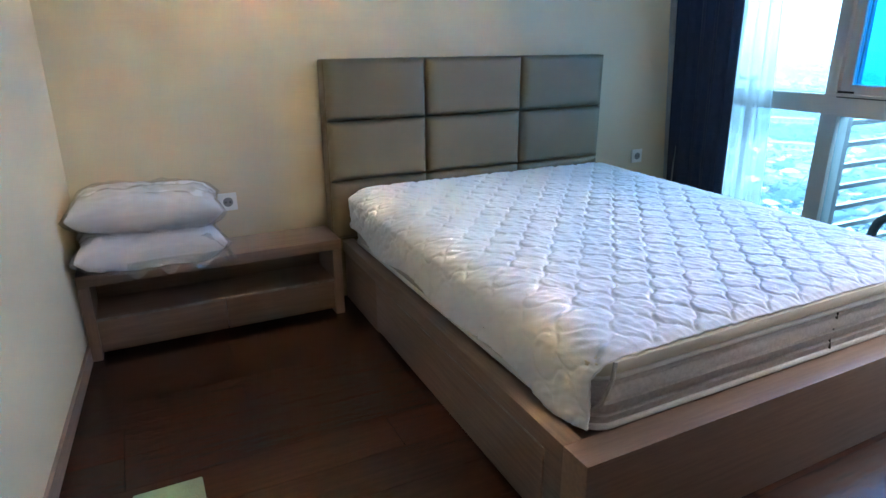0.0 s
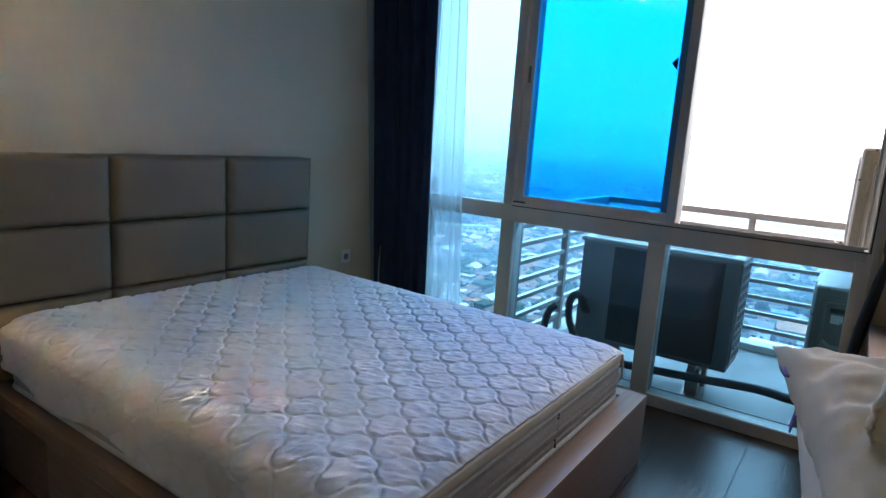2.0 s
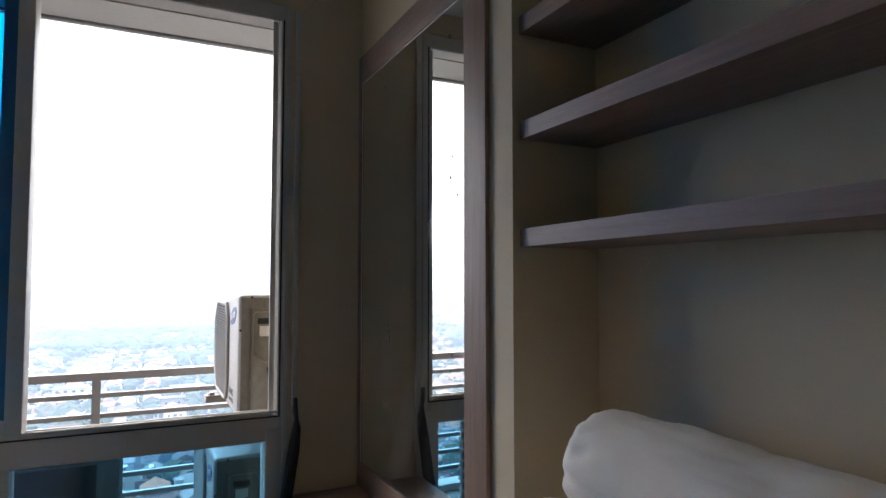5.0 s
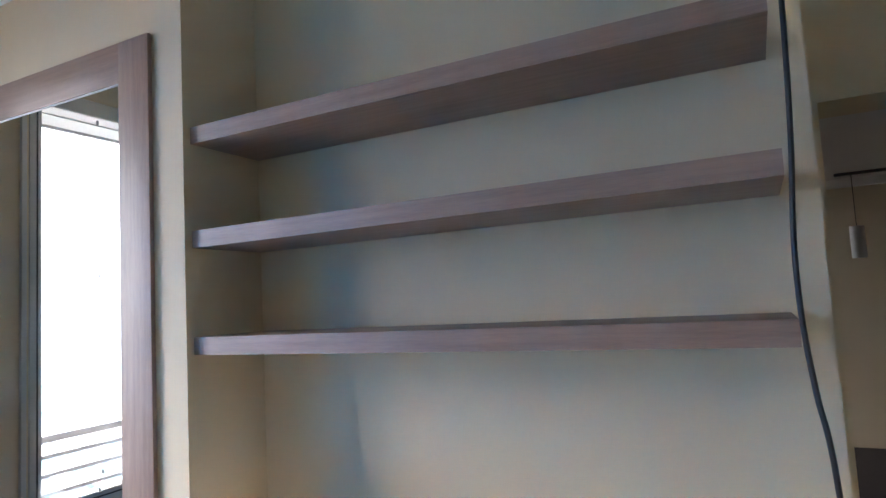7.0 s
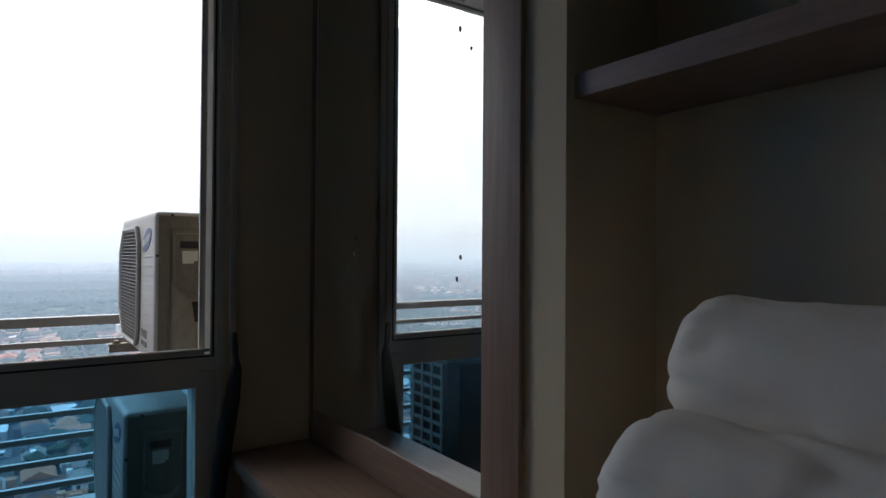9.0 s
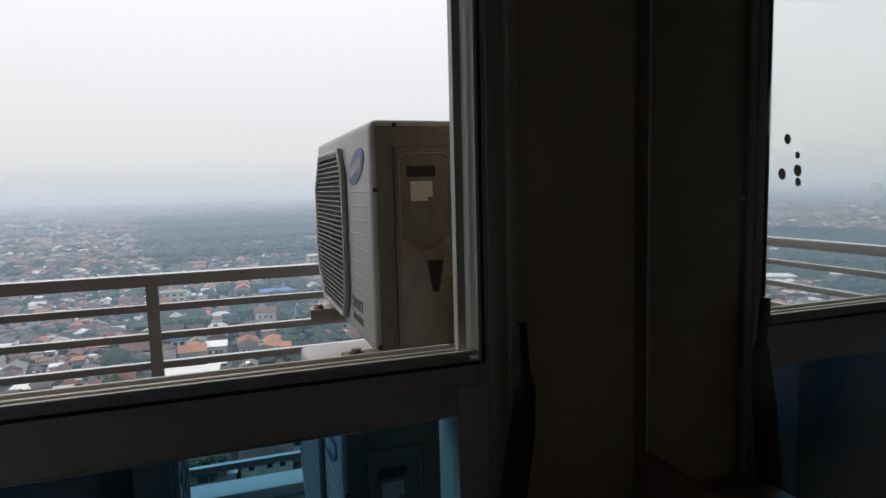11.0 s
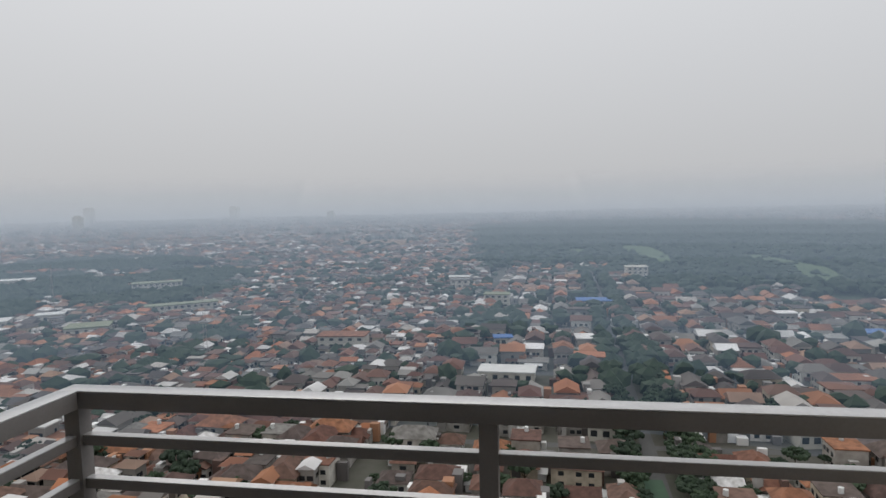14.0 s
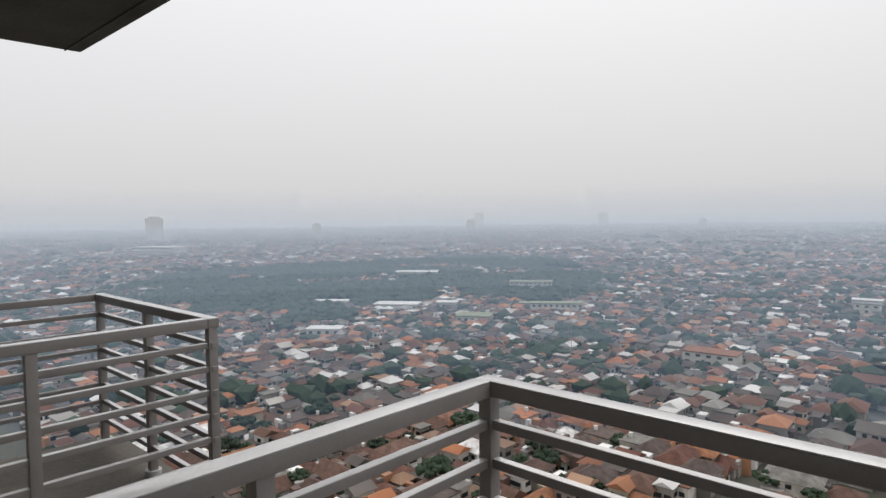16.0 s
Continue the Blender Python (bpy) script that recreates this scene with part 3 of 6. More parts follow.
def quilt(u, v):
    """Puffed height between wavy stitch lines."""
    u += 0.006 * noise.noise(Vector((u * 5, v * 5, 1.7)))
    v += 0.008 * noise.noise(Vector((u * 4, v * 4, 7.7)))
    k = u / PITCH
    best = 9.0
    for i in (math.floor(k) - 1, math.floor(k), math.floor(k) + 1, math.floor(k) + 2):
        s = 1 if i % 2 == 0 else -1
        w = math.cos(2 * math.pi * v / WAVE)
        w = math.copysign(abs(w) ** 0.62, w)
        best = min(best, abs(u - (i * PITCH + s * AMP * w)))
    return 1 - math.exp(-((best / 0.0056) ** 1.4))


def pad_height(x, y):
    e = min(MX1 - x, 0.14) / 0.14
    f = min(y - MY0, 0.16) / 0.16
    lift = 0.524 + 0.026 * (y - MY0) / (MY1 - MY0)
    return lift - 0.022 * (1 - max(min(f, 1), 0)) ** 2 - 0.030 * (1 - max(min(e, 1), 0)) ** 2


bm = bmesh.new()
NX, NY = 360, 380
DROP = 0.155
grid = []
for j in range(NY + 1):
    y = MY0 - 0.004 + (MY1 - MY0 + 0.01) * j / NY
    row = []
    drop = DROP + 0.012 * math.sin(y * 9) + 0.02 * math.exp(-((y + 1.75) / 0.12) ** 2) - 0.03 * math.exp(-((y + 1.88) / 0.05) ** 2)
    top_w = MX1 - MX0 - 0.06
    for i in range(NX + 1):
        s = -drop - 0.05 + (drop + 0.05 + top_w + 0.05) * i / NX
        if s < -0.06:
            bulge = 0.016 + 0.010 * math.sin(y * 11 + 1) * min(1, (-s - 0.06) / 0.1)
            p = Vector((MX0 - bulge, y, pad_height(MX0 + 0.12, y) - 0.05 + (s + 0.06)))
            nrm = Vector((-1, 0, 0.1))
        elif s < 0.06:
            a = (s + 0.06) / 0.12
            p = Vector((MX0 - 0.016 + 0.136 * (1 - math.cos(a * math.pi / 2)) ** 1.0 * 0.98, y, pad_height(MX0 + 0.12, y) - 0.05 * (1 - math.sin(a * math.pi / 2))))
            nrm = Vector((-(1 - a), 0, a + 0.1)).normalized()
        else:
            x = MX0 + 0.12 + (s - 0.06) * (MX1 - MX0 - 0.12 + 0.012) / (top_w - 0.01)
            x = min(x, MX1 + 0.012)
            p = Vector((x, y, pad_height(x, y)))
            nrm = Vector((0, 0, 1))
        q = quilt(s + 3, y + 5)
        wr = noise.noise(Vector((s * 26, y * 40, 0.3))) * 0.0030 + noise.noise(Vector((s * 70 + y * 40, y * 24 - s * 14, 2.3))) * 0.0030 + noise.noise(Vector((s * 4, y * 4, 5))) * 0.006
        edge = min(1.0, j / 4)
        pucker = 0.0030 * noise.noise(Vector((s * 34, y * 95, 9.1))) * math.exp(-2.2 * q)
        row.append(bm.verts.new(p + nrm * (0.0070 * q * edge + 1.0 * wr * (0.4 + 0.6 * q) + pucker)))
    grid.append(row)
for j in range(NY):
    for i in range(NX):
        bm.faces.new((grid[j][i], grid[j][i + 1], grid[j + 1][i + 1], grid[j + 1][i]))
pad = part("mattress_pad", bm, M_PAD, None, "", 180)
tagged(pad, "white quilted mattress pad spread loosely over the mattress", "mattress pad")
mod = pad.modifiers.new("thick", "SOLIDIFY")
mod.thickness, mod.offset = 0.008, -1
# corner straps
for sx, x in ((1, MX0), (-1, MX1)):
    strap = part("elastic_strap", tube(bmesh.new(), [(x + sx * 0.055, MY0 - 0.012, 0.495), (x + sx * 0.045, MY0 - 0.016, 0.45), (x + sx * 0.022, MY0 - 0.012, 0.39), (x + sx * 0.0, MY0 + 0.012, 0.355), (x - sx * 0.014, MY0 + 0.05, 0.352), (x - sx * 0.016, MY0 + 0.10, 0.362)], 0.006, 6), M_ELAST, pad, "grey elastic corner strap")

# ---- nightstand ----
ns = thing("nightstand", "low grey-brown wooden nightstand with open shelf and drawers", "nightstand")
part("top", boxes((-3.432, -0.272, 0.318, -2.376, -0.014, 0.365), bevel=0.003), M_WOOD, ns)
for x in (-3.432, -2.418):
    part("side", boxes((x, -0.272, 0.0, x + 0.042, -0.014, 0.317), bevel=0.003), M_WOODV, ns)
part("shelf", boxes((-3.389, -0.262, 0.168, -2.419, -0.02, 0.178)), M_WOOD, ns)
part("back", boxes((-3.389, -0.03, 0.03, -2.419, -0.016, 0.317)), M_WOOD, ns)
for x0, x1 in ((-3.388, -2.900), (-2.896, -2.420)):
    d = part("drawer", boxes((x0, -0.268, 0.032, x1, -0.06, 0.166), bevel=0.002), M_WOOD, ns)
    part("edge_strip", boxes((x0, -0.270, 0.1665, x1, -0.262, 0.1765)), M_STEEL, d, "thin brushed metal strip")


# ---- pillows ----
def cushion_mesh(w, d, h, seed=0, wrinkle=0.012, nu=72, nv=56, full=2.6):
    """A stuffed pillow: thick middle, thin seam all round with pointed corners."""
    bm = bmesh.new()
    rows = {}
    for side in (1, -1):
        g = []
        for j in range(nv + 1):
            v = 2 * j / nv - 1
            r = []
            for i in range(nu + 1):
                u = 2 * i / nu - 1
                t = max(0.0, (1 - abs(u) ** full)) ** 0.5 * max(0.0, (1 - abs(v) ** full)) ** 0.5
                pinch = 1 - 0.09 * (1 - abs(u) ** 2) * abs(v) ** 3
                pinch2 = 1 - 0.09 * (1 - abs(v) ** 2) * abs(u) ** 3
                x, y = u * w / 2 * pinch2, v * d / 2 * pinch
                wr = wrinkle * (noise.noise(Vector((x * 9 + seed, y * 9, side))) + 0.6 * noise.noise(Vector((x * 24, y * 16 + seed, side)))) * t ** 0.5
                wr += wrinkle * 0.5 * (1 - t) * math.sin(24 * u + 20 * v + seed) * t
                wr -= wrinkle * 0.7 * max(0.0, 1 - 8 * abs(noise.noise(Vector((x * 3.5 + seed, y * 9, side * 2.0))))) * t ** 0.4
                if side == -1 and (i in (0, nu) or j in (0, nv)):
                    r.append(rows[1][j][i])
                else:
                    r.append(bm.verts.new((x, y, side * (h / 2 * t) + wr)))
            g.append(r)
        rows[side] = g
        for j in range(nv):
            for i in range(nu):
                f = (g[j][i], g[j][i + 1], g[j + 1][i + 1], g[j + 1][i])
                bm.faces.new(f if side == 1 else f[::-1])
    return bm


def bolster_mesh(length, r, seed=0, nu=72, nv=90, soft=0.62):
    bm = bmesh.new()
    rings = []
    for j in range(nv + 1):
        v = 0.5 - 0.5 * math.cos(math.pi * j / nv)
        e = min(v, 1 - v) * length
        rr = r * (1 - max(0, 1 - e / (r * soft)) ** 2.6) ** 0.5
        dimple = 0.05 * max(0.0, 1 - rr / (0.55 * r)) ** 1.5 * (1 if soft > 0.3 else 0)
        x = (v - 0.5) * length + (dimple if v < 0.5 else -dimple)
        ring = []
        for i in range(nu):
            a = 2 * math.pi * i / nu
            gather = (0.032 * r * math.sin(a * 11 + seed + 3 * noise.noise(Vector((seed, a, 0)))) * max(0, 1 - e / (r * 0.9))
                      - 0.055 * r * (1 - abs(math.sin(a * 3.5 + seed + 5 * x + 1.5 * noise.noise(Vector((x * 3, a, seed)))))) ** 4 * math.exp(-e / (1.8 * r)))
            wr = 0.007 * noise.noise(Vector((x * 4, math.cos(a), math.sin(a) + seed))) + 0.005 * noise.noise(Vector((x * 7, math.cos(a) * 7, math.sin(a) * 7 + seed))) + 0.004 * noise.noise(Vector((x * 18, math.cos(a) * 4, math.sin(a) * 4 + seed))) - 0.007 * max(0.0, 1 - 9 * abs(noise.noise(Vector((x * 3.2 + seed, math.cos(a) * 1.6 + 0.5 * x, math.sin(a) * 1.6)))))
            q = max(rr, 0.012) + gather + wr * min(1, rr / r)
            ring.append(bm.verts.new((x, q * math.cos(a), q * math.sin(a) * 0.93)))
        rings.append(ring)
    for a, b in zip(rings, rings[1:]):
        for i in range(nu):
            bm.faces.new((a[i], a[(i + 1) % nu], b[(i + 1) % nu], b[i]))
    bm.faces.new(rings[0][::-1])
    bm.faces.new(rings[-1])
    return bm


for k, (z, yaw, tilt) in enumerate(((0.448, 2, 0), (0.592, -3, 2))):
    bag = thing("bagged_pillow", "white pillow in a clear plastic bag on the nightstand", "pillow", "bagged pillows")
    bag.matrix_basis = pose(-3.150 + 0.01 * k, -0.20, z + 0.006, 0, tilt, yaw)
    part("pillow", cushion_mesh(0.545, 0.37, 0.152, seed=k * 7, full=5.0), M_BAGPIL, bag)
    shell = cushion_mesh(0.575, 0.395, 0.172, seed=k * 7 + 3, wrinkle=0.014, nu=70, nv=44, full=4.2)
    for v in shell.verts:
        v.co += Vector((0, 0, 1)) * 0.006 * noise.noise(v.co * 22)
    part("plastic_bag", shell, M_PLASTIC, bag, "crumpled clear plastic bag", 30)
    if k == 0:
        flap = bmesh.new()
        g = [[flap.verts.new((0.17 + 0.125 * a / 14 + 0.012 * math.sin(b * 1.3), -0.19 + 0.27 * b / 10, 0.045 - 0.125 * (a / 14) ** 1.6 + 0.016 * noise.noise(Vector((a * 0.6, b * 0.7, 2.0))))) for a in range(15)] for b in range(11)]
        for b in range(10):
            for a in range(14):
                flap.faces.new((g[b][a], g[b][a + 1], g[b + 1][a + 1], g[b + 1][a]))
        part("bag_flap", flap, M_FILM, bag, "loose crumpled plastic end", 30)
        skirt = bmesh.new()
        g = [[skirt.verts.new((-0.1 + 0.36 * a / 24, -0.165 - 0.045 * (b / 5) ** 0.7 + 0.006 * math.sin(a * 1.1), -0.03 - (0.035 + 0.02 * math.sin(a * 0.8)) * b / 5)) for a in range(25)] for b in range(6)]
        for b in range(5):
            for a in range(24):
                skirt.faces.new((g[b][a], g[b][a + 1], g[b + 1][a + 1], g[b + 1][a]))
        part("bag_edge", skirt, M_FILM, bag, "loose plastic hem over the nightstand edge", 30)
    else:
        part("care_tag", boxes((-0.27, -0.13, -0.012, -0.21, -0.10, 0.012), bevel=0.003), M_PRINT, bag, "grey care tag")


# ---- sockets ----
def socket(x, z):
    s = thing("wall_socket", "white square wall socket on the cream wall", "socket", "wall sockets", (x, 0, z))
    part("plate", boxes((-0.04, -0.009, -0.04, 0.04, -0.0005, 0.04), bevel=0.003), M_SOCK, s)
    part("rim", cyl(bmesh.new(), (0, -0.0085, 0), (0, -1, 0), 0.026, 0.003, 24), M_SOCK, s)
    # well and pin holes are flat discs, coloured dark for their recess shade
    part("well", cyl(bmesh.new(), (0, -0.0113, 0), (0, -1, 0), 0.0215, 0.0006, 24), M_ACLBL, s, "shaded round socket well")
    for dx in (-0.009, 0.009):
        part("pin_hole", cyl(bmesh.new(), (dx, -0.0118, 0), (0, -1, 0), 0.0045, 0.0006, 10), M_SOCKD, s)


socket(-2.812, 0.53)
socket(-0.385, 0.536)

# green mat at the entrance
rug = part("floor_mat", boxes((-3.30, -1.75, 0.0, -3.115, -1.21, 0.012), bevel=0.004), M_RUG, None)
tagged(rug, "small sage green mat on the dark floor", "mat")

# ---- desk with mirror ----
desk = thing("dressing_table", "long grey-brown wooden dressing table under the mirror", "table")
part("tabletop", boxes((-1.14, SOUTH + 0.002, 0.61, -0.012, -2.69, 0.65), bevel=0.003), M_WOOD, desk)
part("side_panel", boxes((-1.14, SOUTH + 0.004, 0.0, -1.10, -2.70, 0.609), bevel=0.002), M_WOODV, desk)
part("drawer_box", boxes((-1.099, SOUTH + 0.004, 0.46, -0.03, -2.72, 0.609), bevel=0.002), M_WOOD, desk)
mirror = thing("wall_mirror", "tall mirror in a flat grey-brown wooden frame above the table", "mirror")
FX0, FX1, FZ0, FZ1, FY = -1.023, -0.004, 0.652, 2.354, -2.948
GX0, GX1, GZ0, GZ1 = -0.907, -0.035, 0.745, 2.245
part("frame_stile", boxes((FX0, SOUTH + 0.002, FZ0, GX0, FY, FZ1), bevel=0.002), M_WOODV, mirror)
part("frame_stile", boxes((GX1, SOUTH + 0.002, FZ0, FX1, FY, FZ1), bevel=0.002), M_WOODV, mirror)
part("frame_rail", boxes((GX0, SOUTH + 0.002, GZ1, GX1, FY - 0.0005, FZ1), bevel=0.002), M_WOOD, mirror)
part("frame_rail", boxes((GX0, SOUTH + 0.002, FZ0, GX1, FY - 0.0005, GZ0), bevel=0.002), M_WOOD, mirror)
part("mirror_glass", boxes((GX0, SOUTH + 0.004, GZ0, GX1, FY - 0.0055, GZ1)), M_MIRROR, mirror, "slightly smeared mirror glass", 0)
# highlight of the glass bevel, laid on as a white strip
part("bevel_highlight", boxes((GX1 - 0.005, FY - 0.0054, GZ0, GX1, FY - 0.0045, GZ1), (GX0, FY - 0.0054, GZ1 - 0.005, GX1 - 0.005, FY - 0.0045, GZ1)), M_PIPE, mirror, "white strip painted for the bevelled edge's highlight", 0)
FLECKS = [(-0.32, 1.294, .006), (-0.336, 1.272, .004), (-0.313, 1.248, .007), (-0.337, 1.252, .007),
          (-0.338, 1.237, .005), (-0.819, 1.743, .006), (-0.83, 1.802, .004), (-0.86, 1.689, .004),
          (-0.826, 1.243, .005), (-0.813, 1.195, .005), (-0.813, 2.156, .007), (-0.289, 2.154, .006), (-0.25, 1.216, .005)]
for x, z, r in FLECKS:
    r *= 0.75
    bm = cyl(bmesh.new(), (x, FY - 0.0054, z), (0, 1, 0), r, 0.0008, 9)
    for v in bm.verts:
        v.co.z += 0.5 * (v.co.z - z) + 0.25 * (v.co.x - x)
    part("fleck", bm, M_PRINT, mirror)

# ---- wall shelves ----
SX0, SX1 = -2.406, -1.130
for z in (1.531, 1.791, 2.051):
    sh = thing("wall_shelf", "empty grey-brown wooden wall shelf in the niche", "shelf", "niche shelves")
    part("board", boxes((SX0, NICHE + 0.001, z, SX1, -2.9855, z + 0.043), bevel=0.0015), M_WOOD, sh)
    part("edge_band", boxes((SX0, -2.985, z + 0.0005, SX1, -2.983, z + 0.0425)), M_WOOD, sh)

# console under the shelves and the pile of pillows
con = thing("console", "grey-brown wooden cabinet under the wall shelves", "cabinet")
part("body", boxes((-2.42, NICHE + 0.002, 0.0, -1.15, -2.74, 0.465), bevel=0.003), M_WOOD, con)
part("top", boxes((-2.43, NICHE + 0.002, 0.466, -1.145, -2.72, 0.50), bevel=0.003), M_WOOD, con)
for i in range(3):
    dd = part("drawer", boxes((-2.40 + i * 0.416, -2.739, 0.05, -2.40 + i * 0.416 + 0.41, -2.724, 0.455), bevel=0.002), M_WOOD, con)


def pile(name, bm, m, material, label):
    ob = part(name, bm, material, None, "", 180)
    ob.matrix_basis = m
    return tagged(ob, label, "bolster" if name == "bolster" else "pillow", "pillow pile")


P1 = pile("pillow", cushion_mesh(0.62, 0.54, 0.28, 11, wrinkle=0.013, full=3.0), pose(-1.755, -2.829, 0.648, 8, -8, 6), M_PILLOW2, "ivory pillow lying on the wooden cabinet")
P2 = pile("pillow", cushion_mesh(0.66, 0.54, 0.21, 23, wrinkle=0.015), pose(-1.843, -2.812, 0.815, 8, -6, 14), M_PILLOW2, "ivory pillow with violet tag on the pile")
B1 = pile("bolster", bolster_mesh(0.95, 0.128, 2), pose(-1.845, -2.865, 0.925, 0, -2, 5), M_PILLOW, "plump white bolster lying on the pillow pile")
B2 = pile("bolster", bolster_mesh(0.95, 0.127, 5), pose(-1.805, -3.05, 1.056, 0, -3, 3), M_PILLOW, "plump white bolster leaning against the niche wall")
B3 = pile("bolster", bolster_mesh(0.32, 0.122, 9, soft=0.2), pose(-1.905, -2.795, 0.93, 0, -3, -6), M_PILLOW2, "short ivory bolster with a ruffled seam in front of the pile")
hem = bmesh.new()
loops = [[hem.verts.new((-0.118 - 0.012 * j, r * math.cos(a), 0.93 * r * math.sin(a))) for a, r in ((k * math.pi / 90, 0.1255 + 0.0045 * math.sin(k * 0.83 + j) * math.sin(k * 0.31) - 0.004 * (j == 3)) for k in range(180))] for j in range(4)]
for la, lb in zip(loops, loops[1:]):
    for k in range(180):
        hem.faces.new((la[k], la[(k + 1) % 180], lb[(k + 1) % 180], lb[k]))
hem_part = part("gathered_hem", hem, M_PILLOW2, B3, "gathered ivory fabric hem", 180)
thick = hem_part.modifiers.new("thick", "SOLIDIFY")
thick.thickness = 0.004
for b, x in ((B1, 0.438), (B2, 0.438)):
    part("button", cyl(bmesh.new(), (x - 0.012, 0, 0), (1, 0, 0), 0.011, 0.006, 12), M_PILLOW, b)
part("tag", boxes((0.255, 0.262, -0.05, 0.288, 0.266, 0.0), bevel=0.001), M_LABEL, P1, "violet blue fabric tag")
part("tag", boxes((0.18, 0.246, -0.003, 0.225, 0.264, 0.002), bevel=0.001), M_LABEL, P2, "violet blue fabric tag")

# umbrella hanging at the window jamb
umb = thing("umbrella", "closed black umbrella hanging beside the window", "umbrella", at=(-0.05, -2.69, 0.27))
part("canopy", tube(bmesh.new(), [(0.01, 0.062, 0.0), (0.012, 0.055, 0.12), (0.005, 0.03, 0.35), (0, 0.0, 0.55), (0, -0.01, 0.635), (0, -0.008, 0.67)], [0.007, 0.019, 0.024, 0.022, 0.016, 0.008], 12), M_UMB, umb)
part("handle", tube(bmesh.new(), [(0, -0.008, 0.67), (0, -0.004, 0.70), (0.0, -0.002, 0.745)], [0.009, 0.011, 0.009], 8), M_BLACK, umb)

# hanging cable
cable = part("power_cable", tube(bmesh.new(), bend([(-2.42, -2.88, CEIL), (-2.422, -2.88, 2.3), (-2.419, -2.88, 2.03), (-2.413, -2.88, 1.83), (-2.404, -2.88, 1.69), (-2.404, -2.88, 1.58), (-2.412, -2.88, 1.48), (-2.426, -2.88, 1.35), (-2.44, -2.88, 0.9), (-2.45, -2.88, 0.52)]), 0.0038, 8), M_CABLE)
tagged(cable, "thin black cable hanging down beside the shelves", "cable")

# ceiling downlights and things in the living room
for x, y, nm in ((-2.45, -0.69, "lit recessed ceiling downlight over the bed"), (-2.95, -6.1, "recessed ceiling downlight in the living room")):
    dl = thing("ceiling_downlight", nm, "downlight", "ceiling downlights", (x, y, CEIL))
    part("rim", cyl(bmesh.new(), (0, 0, -0.012), (0, 0, 1), 0.06, 0.011, 24), M_CEIL, dl)
    part("lens", cyl(bmesh.new(), (0, 0, -0.0135), (0, 0, 1), 0.035, 0.0012, 20), M_LED, dl)
pl = thing("pendant_lamp", "slim pendant lamp with patterned white shades on a bar", "pendant lamp", at=(-3.2, -7.0, 0))
part("bar", boxes((-0.6, -0.015, 2.35, 0.3, 0.015, 2.37)), M_BLACK, pl)
part("rod", boxes((-0.2, -0.006, 2.37, -0.19, 0.006, CEIL)), M_BLACK, pl)
for x in (0.2, -0.2, -0.5):
    part("cord", cyl(bmesh.new(), (x, 0, 1.99), (0, 0, 1), 0.003, 0.36, 6), M_BLACK, pl)
    part("shade", cyl(bmesh.new(), (x, 0, 1.77), (0, 0, 1), 0.045, 0.22, 14), M_STICK, pl, "white patterned glass shade")

# ---- balcony ----
BF, BE = -0.06, 1.80
structure("balcony_floor", boxes((0.105, -4.4, -0.26, BE, -0.80, BF)), M_CONC, "stained grey concrete balcony floor slab", "floor")
structure("neighbour_floor", boxes((0.16, 0.72, -0.26, BE, 2.52, BF)), M_CONC2, "dark mottled floor of the neighbouring balcony", "floor")
structure("balcony_kerb", boxes((BE - 0.14, -4.4, BF, BE, -0.80, BF + 0.05), (0.17, -0.94, BF, BE - 0.14, -0.80, BF + 0.05), bevel=0.008), M_EXT, "pale painted kerb along the balcony edge", "kerb")
structure("balcony_soffit", boxes((0.16, -4.4, 2.66, 0.96, 0.2, 2.9), bevel=0.01), M_EXT, "pale grey painted slab over the balcony", "soffit")
structure("soffit_drip", boxes((0.88, -4.4, 2.648, 0.90, 0.2, 2.66)), M_CONC, "thin drip groove under the slab edge", "soffit")
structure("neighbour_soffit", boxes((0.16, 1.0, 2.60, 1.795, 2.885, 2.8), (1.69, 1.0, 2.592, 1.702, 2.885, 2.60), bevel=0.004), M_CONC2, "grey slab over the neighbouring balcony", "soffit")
structure("wall_balcony", boxes((0.16, -3.25, -0.26, 0.812, -2.95, 2.66)), M_EXT, "pale grey rendered wall beside the balcony")
# facade out of view, kept dark so little light bounces onto the rails
structure("wall_facade", boxes((0.0, 0.2, -82, 0.16, 6.0, 12), (0.0, -9.2, 2.9, 0.16, 0.2, 12), (0.0, -9.2, -82, 0.16, 0.2, -0.26), (0.0, -14, -82, 0.16, -9.2, 12)), M_FACADE, "dark grey tower facade")

RAILS = [0.808, 0.693, 0.577, 0.461, 0.345, 0.23, 0.114]


